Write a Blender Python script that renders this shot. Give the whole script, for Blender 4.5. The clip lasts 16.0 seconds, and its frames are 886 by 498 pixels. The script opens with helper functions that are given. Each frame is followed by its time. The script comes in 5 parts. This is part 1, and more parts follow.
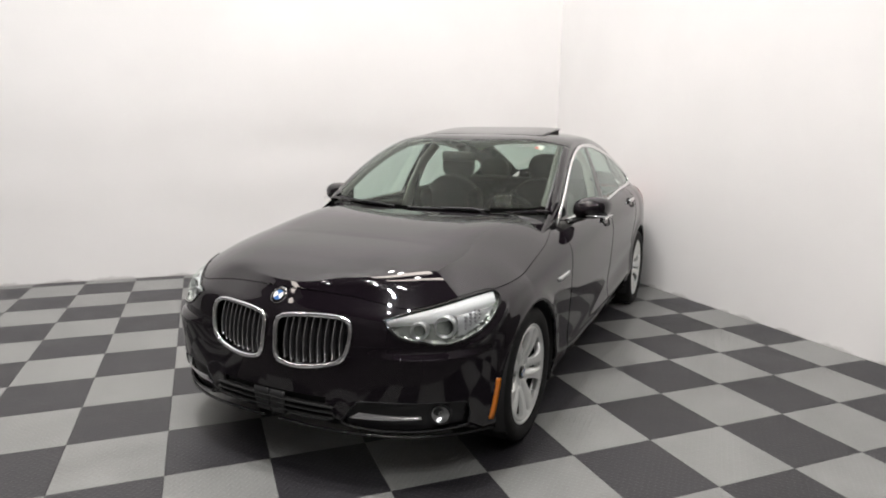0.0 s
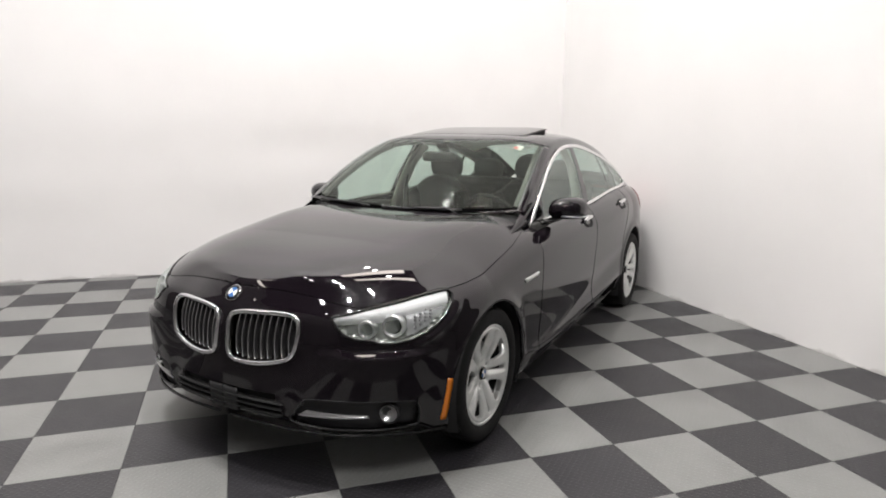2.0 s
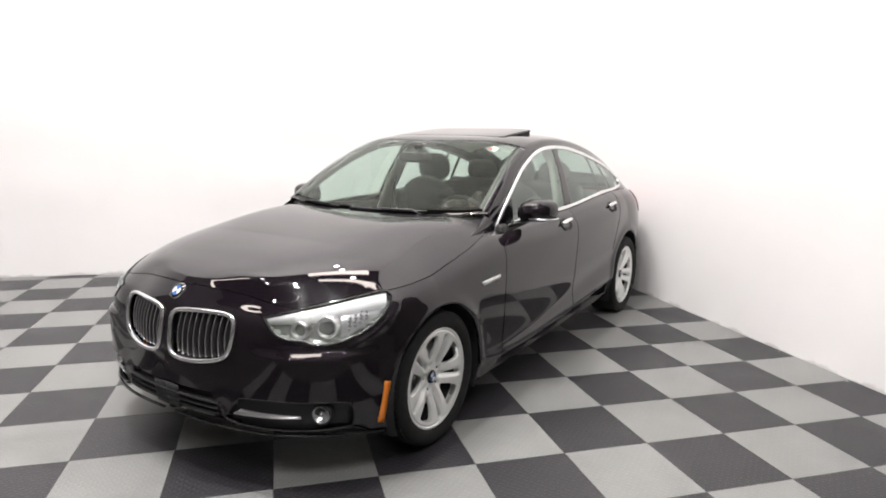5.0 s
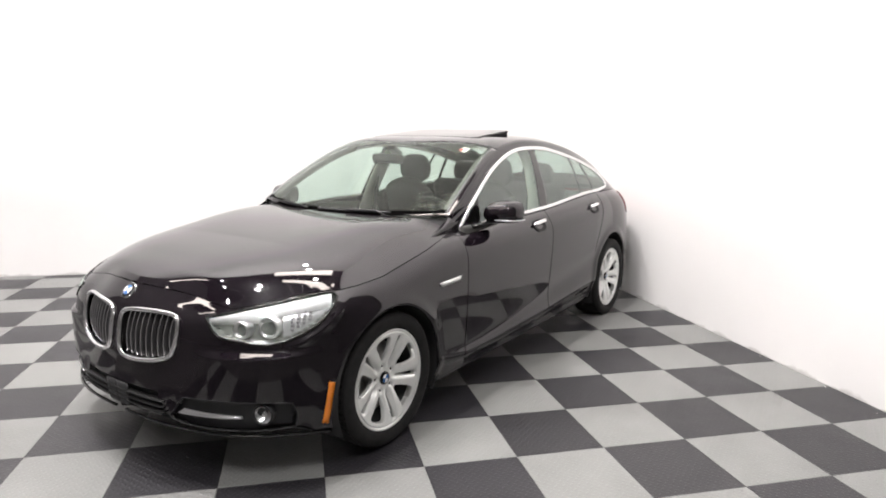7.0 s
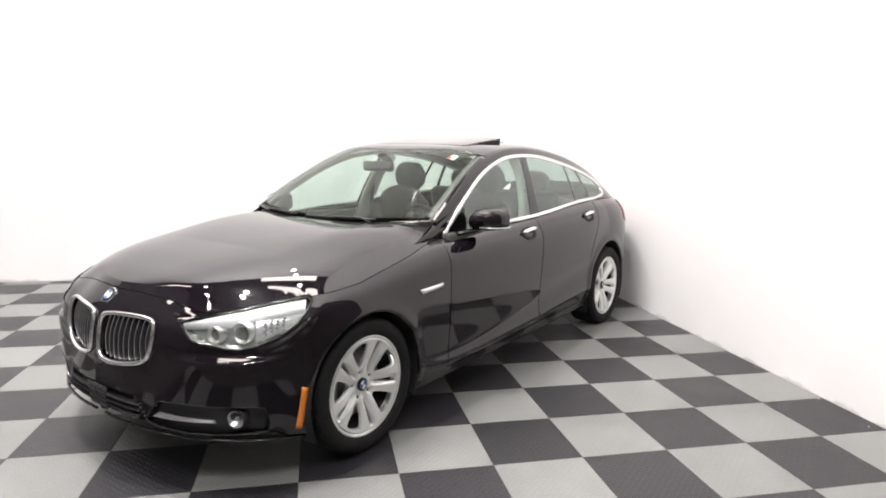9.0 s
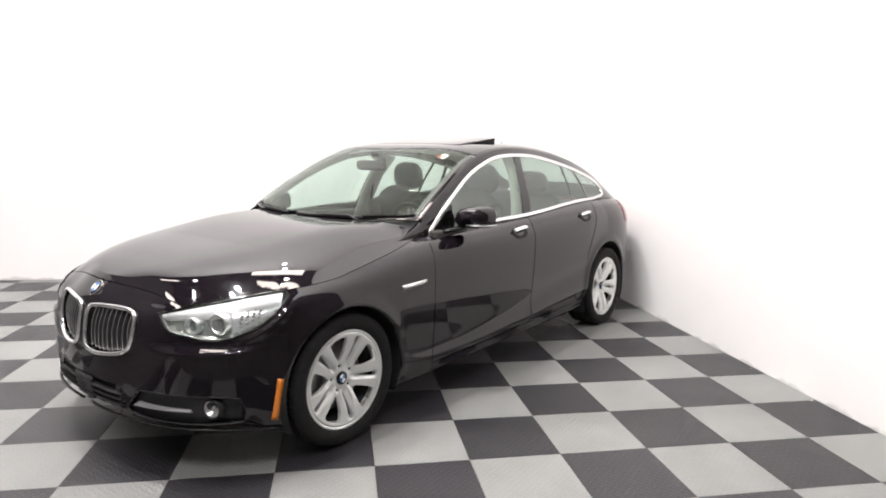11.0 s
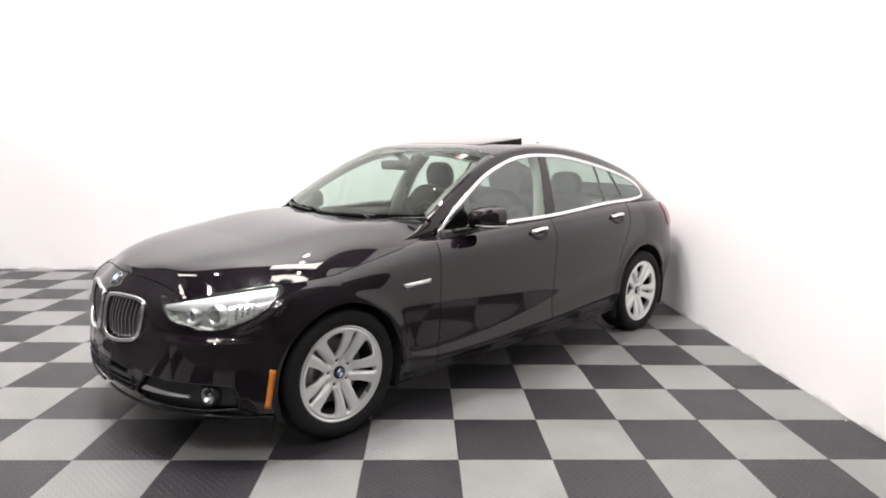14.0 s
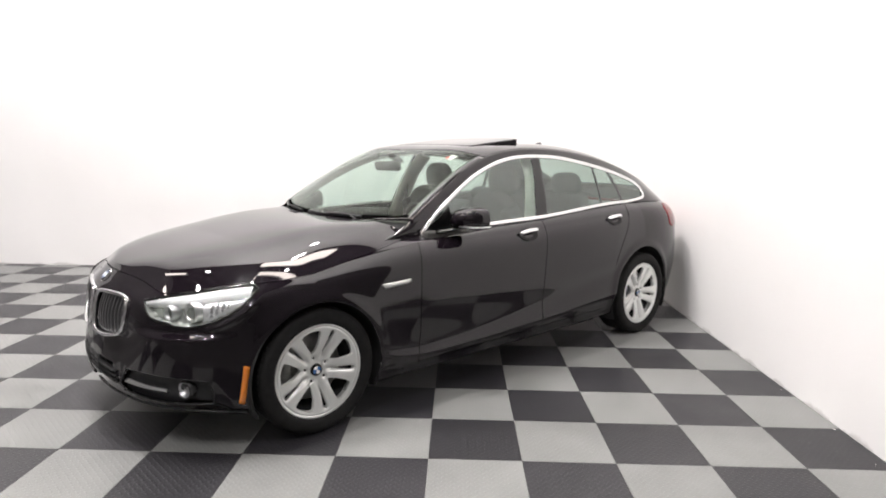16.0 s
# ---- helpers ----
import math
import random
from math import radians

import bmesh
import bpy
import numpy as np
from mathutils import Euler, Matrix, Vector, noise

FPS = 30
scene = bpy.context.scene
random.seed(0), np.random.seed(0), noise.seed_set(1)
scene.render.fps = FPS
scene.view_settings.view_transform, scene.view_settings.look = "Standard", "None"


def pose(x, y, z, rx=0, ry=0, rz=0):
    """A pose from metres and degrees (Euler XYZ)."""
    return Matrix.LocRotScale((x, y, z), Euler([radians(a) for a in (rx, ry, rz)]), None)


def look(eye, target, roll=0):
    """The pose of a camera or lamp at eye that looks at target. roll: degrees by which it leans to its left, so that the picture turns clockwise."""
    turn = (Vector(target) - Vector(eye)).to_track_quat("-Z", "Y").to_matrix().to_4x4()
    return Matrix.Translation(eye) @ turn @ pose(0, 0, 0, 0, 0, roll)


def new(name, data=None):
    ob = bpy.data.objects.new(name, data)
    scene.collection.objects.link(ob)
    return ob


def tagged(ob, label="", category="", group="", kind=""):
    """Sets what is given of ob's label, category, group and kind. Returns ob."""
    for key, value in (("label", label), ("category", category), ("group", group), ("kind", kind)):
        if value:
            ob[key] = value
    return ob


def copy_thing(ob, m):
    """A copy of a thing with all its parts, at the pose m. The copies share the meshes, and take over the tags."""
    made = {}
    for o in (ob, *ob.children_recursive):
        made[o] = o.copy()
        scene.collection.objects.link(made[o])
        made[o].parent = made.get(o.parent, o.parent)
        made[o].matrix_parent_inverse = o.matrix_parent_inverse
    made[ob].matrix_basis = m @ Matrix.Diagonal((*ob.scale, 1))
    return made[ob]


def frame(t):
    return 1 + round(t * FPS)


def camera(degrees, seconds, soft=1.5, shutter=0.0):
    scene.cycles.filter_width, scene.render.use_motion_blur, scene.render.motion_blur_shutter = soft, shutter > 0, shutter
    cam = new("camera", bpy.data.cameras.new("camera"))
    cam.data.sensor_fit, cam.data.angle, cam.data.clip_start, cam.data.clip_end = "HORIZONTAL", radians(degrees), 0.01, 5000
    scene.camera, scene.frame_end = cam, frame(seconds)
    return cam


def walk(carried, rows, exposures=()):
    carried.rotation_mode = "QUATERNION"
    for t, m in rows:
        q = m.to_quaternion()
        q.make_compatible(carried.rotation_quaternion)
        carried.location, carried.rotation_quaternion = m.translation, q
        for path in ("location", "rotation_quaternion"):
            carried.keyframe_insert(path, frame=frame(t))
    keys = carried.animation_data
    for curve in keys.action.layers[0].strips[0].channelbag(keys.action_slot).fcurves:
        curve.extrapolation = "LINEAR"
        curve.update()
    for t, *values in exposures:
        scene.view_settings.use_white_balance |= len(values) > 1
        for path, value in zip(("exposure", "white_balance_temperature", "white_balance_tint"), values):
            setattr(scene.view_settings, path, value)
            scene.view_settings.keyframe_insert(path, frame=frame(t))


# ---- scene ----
cam = camera(71.1, 16.0, soft=1.9)
PATH = [
    (0, (-2.527, -2.347, 1.5), (-1.809, -0.514, 1.146), 0.9),
    (0.5, (-2.445, -2.37, 1.49), (-1.745, -0.53, 1.139), 0.9),
    (1, (-2.383, -2.407, 1.495), (-1.704, -0.559, 1.141), 0.9),
    (1.5, (-2.319, -2.44, 1.494), (-1.661, -0.583, 1.143), 0.9),
    (2, (-2.213, -2.454, 1.491), (-1.577, -0.59, 1.142), 0.9),
    (2.5, (-2.112, -2.474, 1.482), (-1.497, -0.603, 1.136), 0.9),
    (3, (-2.031, -2.486, 1.474), (-1.441, -0.607, 1.129), 0.9),
    (3.5, (-1.974, -2.491, 1.467), (-1.403, -0.605, 1.125), 0.9),
    (4, (-1.923, -2.51, 1.487), (-1.369, -0.62, 1.141), 1.0),
    (6.5, (-1.537, -2.603, 1.495), (-1.071, -0.688, 1.153), 0.9),
    (7, (-1.46, -2.619, 1.494), (-1.007, -0.701, 1.152), 0.9),
    (7.5, (-1.388, -2.626, 1.489), (-0.949, -0.704, 1.151), 0.9),
    (8, (-1.341, -2.62, 1.478), (-0.917, -0.693, 1.148), 0.8),
    (8.5, (-1.321, -2.648, 1.477), (-0.909, -0.718, 1.155), 0.8),
    (9, (-1.27, -2.667, 1.489), (-0.873, -0.733, 1.174), 0.9),
    (11.5, (-0.974, -2.749, 1.448), (-0.689, -0.792, 1.148), 0.8),
    (12, (-0.88, -2.749, 1.454), (-0.644, -0.786, 1.151), 0.8),
    (12.5, (-0.816, -2.74, 1.451), (-0.634, -0.772, 1.144), 0.8),
    (13, (-0.765, -2.756, 1.451), (-0.624, -0.785, 1.145), 0.9),
    (13.5, (-0.711, -2.775, 1.462), (-0.606, -0.801, 1.153), 0.9),
    (14, (-0.645, -2.798, 1.462), (-0.577, -0.822, 1.156), 0.9),
    (14.5, (-0.572, -2.822, 1.466), (-0.542, -0.846, 1.159), 0.9),
    (15, (-0.523, -2.855, 1.476), (-0.514, -0.878, 1.169), 1.0),
    (15.5, (-0.454, -2.85, 1.485), (-0.468, -0.874, 1.175), 1.0),
    (16, (-0.34, -2.829, 1.484), (-0.383, -0.854, 1.172), 0.9),
]

EXPOSURES = [(t, stops, 6500, 11 if t < 2 else 13) for t, stops in ((0.0, -0.03), (1.5, 0.02), (3.0, 0.18), (4.0, 0.32), (6.5, 0.62), (9.0, 0.69), (12.5, 0.71), (14.0, 0.64), (16.0, 0.55))]
walk(cam, [(t, look(eye, target, roll)) for t, eye, target, roll in PATH], EXPOSURES)

# ---- light ----
TILE = 0.4572
WALL_X, WALL_Y = 1.80, 4.72
WEST, SOUTH, CEIL = -9.6, -8.0, 10.0

world = bpy.data.worlds.new("world")
scene.world = world
world.use_nodes = True
world.node_tree.nodes["Background"].inputs[0].default_value = (0.9, 0.95, 1.0, 1)
world.node_tree.nodes["Background"].inputs[1].default_value = 0.02


# ---- materials ----
def material(name, color, rough=0.5, metal=0.0, coat=0.0, grain=0.0, scale=20.0, bump=0.0, bump_scale=200.0, spec=0.5):
    m = bpy.data.materials.new(name)
    m.use_nodes = True
    n, l = m.node_tree.nodes, m.node_tree.links
    b = n["Principled BSDF"]
    b.inputs["Base Color"].default_value = (*color, 1)
    b.inputs["Roughness"].default_value = rough
    b.inputs["Metallic"].default_value = metal
    b.inputs["Coat Weight"].default_value = coat
    b.inputs["Coat Roughness"].default_value = 0.02
    b.inputs["Specular IOR Level"].default_value = spec
    tc = n.new("ShaderNodeTexCoord")
    if grain:
        tex = n.new("ShaderNodeTexNoise")
        tex.inputs["Scale"].default_value = scale
        tex.inputs["Detail"].default_value = 6
        ramp = n.new("ShaderNodeMapRange")
        ramp.inputs["From Min"].default_value, ramp.inputs["From Max"].default_value = 0.3, 0.7
        ramp.inputs["To Min"].default_value, ramp.inputs["To Max"].default_value = 1 - grain, 1 + grain
        mul = n.new("ShaderNodeVectorMath")
        mul.operation = "SCALE"
        mul.inputs[0].default_value = color
        l.new(tc.outputs["Object"], tex.inputs["Vector"])
        l.new(tex.outputs["Fac"], ramp.inputs["Value"])
        l.new(ramp.outputs["Result"], mul.inputs["Scale"])
        l.new(mul.outputs["Vector"], b.inputs["Base Color"])
    if bump:
        tex2 = n.new("ShaderNodeTexNoise")
        tex2.inputs["Scale"].default_value = bump_scale
        tex2.inputs["Detail"].default_value = 4
        bp = n.new("ShaderNodeBump")
        bp.inputs["Strength"].default_value = bump
        bp.inputs["Distance"].default_value = 0.002
        l.new(tc.outputs["Object"], tex2.inputs["Vector"])
        l.new(tex2.outputs["Fac"], bp.inputs["Height"])
        l.new(bp.outputs["Normal"], b.inputs["Normal"])
    return m


def glass(name, color, rough=0.0, gloss=0.022, dust=0.0):
    """A thin pane: tinted see-through with a gloss that grows towards grazing, and a pale film for dust and haze."""
    m = bpy.data.materials.new(name)
    m.use_nodes = True
    n, l = m.node_tree.nodes, m.node_tree.links
    n.remove(n["Principled BSDF"])
    tr, gl, mix, lw = (n.new("ShaderNodeBsdfTransparent"), n.new("ShaderNodeBsdfGlossy"), n.new("ShaderNodeMixShader"), n.new("ShaderNodeLayerWeight"))
    tr.inputs[0].default_value = (*color, 1)
    gl.inputs["Roughness"].default_value = rough
    gl.inputs["Color"].default_value = (0.92, 1.0, 0.96, 1)
    lw.inputs["Blend"].default_value = 0.5
    pw, ma = n.new("ShaderNodeMath"), n.new("ShaderNodeMath")
    pw.operation, ma.operation = "POWER", "MULTIPLY_ADD"
    pw.inputs[1].default_value = 5.6
    ma.inputs[1].default_value, ma.inputs[2].default_value = 0.9, gloss
    l.new(lw.outputs["Facing"], pw.inputs[0])
    l.new(pw.outputs[0], ma.inputs[0])
    l.new(ma.outputs[0], mix.inputs[0])
    l.new(tr.outputs[0], mix.inputs[1])
    l.new(gl.outputs[0], mix.inputs[2])
    # pale film: dust, and painted haze for the reflection the gloss leaves out
    film, add = n.new("ShaderNodeBsdfDiffuse"), n.new("ShaderNodeMixShader")
    film.inputs[0].default_value = (0.62, 0.64, 0.58, 1)
    add.inputs[0].default_value = dust
    l.new(mix.outputs[0], add.inputs[1])
    l.new(film.outputs[0], add.inputs[2])
    l.new(add.outputs[0] if dust else mix.outputs[0], n["Material Output"].inputs["Surface"])
    return m


def glow(name, color, strength):
    m = bpy.data.materials.new(name)
    m.use_nodes = True
    b = m.node_tree.nodes["Principled BSDF"]
    b.inputs["Emission Color"].default_value = (*color, 1)
    b.inputs["Emission Strength"].default_value = strength
    return m


PAINT = material("black_paint", (0.0056, 0.0038, 0.0056), 0.03, spec=0.51)
SEAM = material("panel_gap", (0.002, 0.002, 0.002), 0.9, spec=0.0)
GLOSS_BLACK = material("gloss_black_trim", (0.006, 0.006, 0.006), 0.12)
CHROME = material("chrome", (0.85, 0.85, 0.86), 0.07, 1.0)
TRIM = material("window_trim_chrome", (0.86, 0.86, 0.86), 0.2, 0.9)
SATIN = material("satin_chrome", (0.72, 0.72, 0.73), 0.28, 1.0)
ALLOY = material("silver_alloy_paint", (0.74, 0.75, 0.73), 0.28, 0.6, 0.2)
RUBBER = material("tyre_rubber", (0.009, 0.0087, 0.0085), 0.8, grain=0.25, scale=30, bump=0.3, spec=0.25)
PLASTIC = material("black_plastic", (0.018, 0.018, 0.019), 0.5, bump=0.2, bump_scale=900)
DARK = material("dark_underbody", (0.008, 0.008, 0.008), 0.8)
STEEL = material("brake_steel", (0.45, 0.44, 0.43), 0.42, 0.7, grain=0.15, scale=60)
CALIPER = material("brake_caliper_paint", (0.42, 0.42, 0.40), 0.5, grain=0.2, scale=40)
LEATHER = material("black_leather", (0.016, 0.0155, 0.015), 0.6, grain=0.2, scale=18, bump=0.4, bump_scale=350, spec=0.2)
DASH = material("dash_plastic", (0.036, 0.036, 0.033), 0.6, bump=0.3, bump_scale=700, spec=0.25)
HEADLINER = material("headliner_cloth", (0.50, 0.48, 0.42), 0.9, bump=0.3, bump_scale=800)
INNER_TRIM = material("grey_inner_trim", (0.10, 0.098, 0.09), 0.85, bump=0.3, bump_scale=800)
ORANGE = material("amber_reflector", (0.75, 0.22, 0.02), 0.25, coat=0.6, bump=0.5, bump_scale=120)
RED = material("red_lamp", (0.16, 0.010, 0.014), 0.12)
WHITE_PLASTIC = material("lamp_reflector", (0.8, 0.81, 0.82), 0.2, 0.7)
GREY_LAMP = material("lamp_bezel", (0.42, 0.44, 0.41), 0.24, 0.65)
BLUE = material("enamel_blue", (0.05, 0.15, 0.38), 0.2, coat=0.8)
WHITE = material("enamel_white", (0.8, 0.8, 0.8), 0.2, coat=0.8)
PAPER = material("paper_sticker", (0.8, 0.78, 0.74), 0.7)
SCUFF = material("pale_scuff", (0.10, 0.10, 0.105), 0.7)
RED_PAPER = material("red_print", (0.6, 0.06, 0.05), 0.7)
WINDSHIELD = glass("windshield_glass", (0.82, 0.90, 0.845), gloss=0.004, dust=0.035)
SHADE = glass("shade_band_glass", (0.40, 0.43, 0.40), gloss=0.013, dust=0.035)
SIDEGLASS = glass("side_glass", (0.62, 0.73, 0.68), gloss=0.15)
LENS = glass("lamp_lens", (0.95, 0.96, 0.96))
WALL = material("white_wall_paint", (0.80, 0.785, 0.77), 0.75, grain=0.02, scale=1.3, bump=0.12, bump_scale=60)


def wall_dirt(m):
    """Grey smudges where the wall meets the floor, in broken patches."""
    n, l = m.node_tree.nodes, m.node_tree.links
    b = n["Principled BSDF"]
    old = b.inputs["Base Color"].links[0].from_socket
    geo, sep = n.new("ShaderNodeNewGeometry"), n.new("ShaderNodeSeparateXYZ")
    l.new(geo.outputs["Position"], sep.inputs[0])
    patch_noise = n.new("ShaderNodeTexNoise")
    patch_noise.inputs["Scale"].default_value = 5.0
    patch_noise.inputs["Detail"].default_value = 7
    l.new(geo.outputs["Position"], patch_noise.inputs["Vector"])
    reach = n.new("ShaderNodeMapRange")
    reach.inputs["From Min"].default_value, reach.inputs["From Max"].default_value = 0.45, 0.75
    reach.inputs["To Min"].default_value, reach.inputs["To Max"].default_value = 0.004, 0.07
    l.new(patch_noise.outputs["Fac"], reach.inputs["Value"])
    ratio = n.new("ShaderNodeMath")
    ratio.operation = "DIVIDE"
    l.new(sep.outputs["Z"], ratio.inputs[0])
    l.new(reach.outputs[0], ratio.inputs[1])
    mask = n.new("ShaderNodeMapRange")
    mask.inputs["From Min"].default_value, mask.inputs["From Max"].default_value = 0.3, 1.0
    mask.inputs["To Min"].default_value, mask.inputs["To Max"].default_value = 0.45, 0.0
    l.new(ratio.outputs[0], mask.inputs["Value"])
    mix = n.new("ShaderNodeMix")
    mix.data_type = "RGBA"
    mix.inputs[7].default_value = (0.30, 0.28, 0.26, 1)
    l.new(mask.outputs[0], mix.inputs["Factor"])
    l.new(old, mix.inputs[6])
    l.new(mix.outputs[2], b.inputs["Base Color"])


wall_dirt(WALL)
CEILING = material("ceiling_paint", (0.065, 0.065, 0.065), 0.85, grain=0.05, scale=2)
CONCRETE = material("dark_concrete", (0.045, 0.043, 0.042), 0.6, grain=0.2, scale=2.5, bump=0.2)
BACKROOM = material("dim_wall_paint", (0.085, 0.082, 0.08), 0.8, grain=0.1, scale=1.5)
SLAT = material("slat_satin_grey", (0.62, 0.62, 0.63), 0.25, 1.0)
SLAT_SIDE = material("slat_side_grey", (0.022, 0.022, 0.023), 0.4)
BROW = material("lamp_brow", (0.9, 0.91, 0.91), 0.35)
EDGE_GLINT = material("edge_glint_grey", (0.16, 0.16, 0.165), 0.3, 0.9)
GREY_CELL = material("signal_cell", (0.16, 0.16, 0.165), 0.3)
MIRROR = material("mirror_silver", (0.9, 0.9, 0.9), 0.0, 1.0)
LAMP = glow("strip_glow", (1.0, 0.90, 0.82), 12.0)
PENDANT = glow("pendant_glow", (1.0, 0.97, 0.94), 110.0)
FILL = glow("fill_glow", (1.0, 0.985, 0.97), 2250.0)
HALL_FILL = glow("hall_fill_glow", (1.0, 0.985, 0.97), 1100.0)


def tile_material(name, color, var):
    m = material(name, color, 0.5)
    n, l = m.node_tree.nodes, m.node_tree.links
    b = n["Principled BSDF"]
    tc = n.new("ShaderNodeTexCoord")
    # raised tread: short lozenges, turned the other way in every second cell
    mp = n.new("ShaderNodeMapping")
    mp.vector_type = "POINT"
    mp.inputs["Rotation"].default_value = (0, 0, radians(45))
    mp.inputs["Scale"].default_value = (1 / 0.0269, 1 / 0.0269, 1)
    l.new(tc.outputs["Object"], mp.inputs["Vector"])
    cell, sep = n.new("ShaderNodeVectorMath"), n.new("ShaderNodeSeparateXYZ")
    cell.operation = "FRACTION"
    l.new(mp.outputs["Vector"], cell.inputs[0])
    l.new(cell.outputs["Vector"], sep.inputs[0])

    def calc(op, x, y):
        k = n.new("ShaderNodeMath")
        k.operation = op
        for i, v in enumerate((x, y)):
            if isinstance(v, float):
                k.inputs[i].default_value = v
            else:
                l.new(v, k.inputs[i])
        return k.outputs[0]

    fx, fy = (calc("SUBTRACT", sep.outputs[k], 0.5) for k in ("X", "Y"))
    far_x, near_x = calc("POWER", calc("MULTIPLY", fx, 2.1), 2.0), calc("POWER", calc("MULTIPLY", fx, 5.5), 2.0)
    far_y, near_y = calc("POWER", calc("MULTIPLY", fy, 2.1), 2.0), calc("POWER", calc("MULTIPLY", fy, 5.5), 2.0)
    ck = n.new("ShaderNodeTexChecker")
    ck.inputs["Scale"].default_value = 1.0
    l.new(mp.outputs["Vector"], ck.inputs["Vector"])
    mx = n.new("ShaderNodeMix")
    l.new(ck.outputs["Fac"], mx.inputs["Factor"])
    l.new(calc("ADD", far_x, near_y), mx.inputs[2])
    l.new(calc("ADD", near_x, far_y), mx.inputs[3])
    bar = n.new("ShaderNodeMapRange")
    bar.inputs["From Min"].default_value, bar.inputs["From Max"].default_value = 0.4, 1.0
    bar.inputs["To Min"].default_value, bar.inputs["To Max"].default_value = 0.0, 1.0
    l.new(mx.outputs[0], bar.inputs["Value"])
    bp = n.new("ShaderNodeBump")
    bp.invert = True
    bp.inputs["Strength"].default_value = 1.0
    bp.inputs["Distance"].default_value = 0.0011
    l.new(bar.outputs[0], bp.inputs["Height"])
    l.new(bp.outputs["Normal"], b.inputs["Normal"])
    # dust, scuffs and tile-to-tile change
    geo = n.new("ShaderNodeNewGeometry")
    dust = n.new("ShaderNodeTexNoise")
    dust.inputs["Scale"].default_value = 3.5
    dust.inputs["Detail"].default_value = 8
    l.new(geo.outputs["Position"], dust.inputs["Vector"])
    info = n.new("ShaderNodeObjectInfo")
    a = n.new("ShaderNodeMapRange")
    a.inputs["To Min"].default_value, a.inputs["To Max"].default_value = 1 - var, 1 + var
    l.new(info.outputs["Random"], a.inputs["Value"])
    d = n.new("ShaderNodeMapRange")
    d.inputs["From Min"].default_value, d.inputs["From Max"].default_value = 0.3, 0.75
    d.inputs["To Min"].default_value, d.inputs["To Max"].default_value = 0.9, 1.15
    l.new(dust.outputs["Fac"], d.inputs["Value"])
    mu = n.new("ShaderNodeMath")
    mu.operation = "MULTIPLY"
    l.new(a.outputs[0], mu.inputs[0])
    l.new(d.outputs[0], mu.inputs[1])
    sc = n.new("ShaderNodeVectorMath")
    sc.operation = "SCALE"
    sc.inputs[0].default_value = color
    l.new(mu.outputs[0], sc.inputs["Scale"])
    l.new(sc.outputs["Vector"], b.inputs["Base Color"])
    r = n.new("ShaderNodeMapRange")
    r.inputs["To Min"].default_value, r.inputs["To Max"].default_value = 0.33, 0.54
    l.new(dust.outputs["Fac"], r.inputs["Value"])
    l.new(r.outputs[0], b.inputs["Roughness"])
    return m


TILE_DARK = tile_material("graphite_tile", (0.0165, 0.0155, 0.0182), 0.12)
TILE_LIGHT = tile_material("alloy_grey_tile", (0.170, 0.171, 0.165), 0.05)


# ---- mesh helpers ----
def mesh_of(name, verts, faces, mat, smooth=True):
    me = bpy.data.meshes.new(name)
    me.from_pydata([tuple(map(float, v)) for v in verts], [], [tuple(map(int, f)) for f in faces])
    me.materials.append(mat)
    if smooth:
        me.polygons.foreach_set("use_smooth", [True] * len(me.polygons))
    me.update()
    return me


def part(name, me, parent, label="", m=None):
    """Link a mesh as one object under a thing or a part."""
    if isinstance(me, tuple):
        me = mesh_of(name, *me)
    ob = new(name, me)
    ob.parent = parent
    if m is not None:
        ob.matrix_basis = m
    return tagged(ob, label)


def thing(name, label, category, m=None, group="", kind=""):
    ob = new(name)
    ob.empty_display_size = 0.2
    if m is not None:
        ob.matrix_basis = m
    return tagged(ob, label, category, group, kind)


def box(size, centre=(0, 0, 0), bevel=0.0, segments=2):
    """Vertices and faces of a box with rounded edges."""
    bm = bmesh.new()
    bmesh.ops.create_cube(bm, size=1)
    for v in bm.verts:
        v.co = Vector((v.co[i] * size[i] for i in range(3)))
    if bevel:
        bmesh.ops.bevel(bm, geom=bm.edges[:], offset=bevel, segments=segments, affect="EDGES", profile=0.5)
    verts = [v.co + Vector(centre) for v in bm.verts]
    bm.verts.index_update()
    faces = [[v.index for v in f.verts] for f in bm.faces]
    bm.free()
    return verts, faces


def join(*pieces):
    verts, faces = [], []
    for v, f in pieces:
        k = len(verts)
        verts += [tuple(p) for p in v]
        faces += [[i + k for i in q] for q in f]
    return verts, faces


def moved(piece, m):
    return [m @ Vector(v) for v in piece[0]], piece[1]


def lathe(profile, n=48, axis="y"):
    """Turn a profile of (radius, height) about an axis."""
    verts, faces = [], []
    k = len(profile)
    for i in range(n):
        a = 2 * math.pi * i / n
        for r, h in profile:
            x, z = r * math.cos(a), r * math.sin(a)
            verts.append((x, h, z) if axis == "y" else (x, z, h))
    for i in range(n):
        for j in range(k - 1):
            a, b = i * k + j, ((i + 1) % n) * k + j
            q = (a, a + 1, b + 1, b)
            faces.append(q if axis == "y" else q[::-1])
    return verts, faces


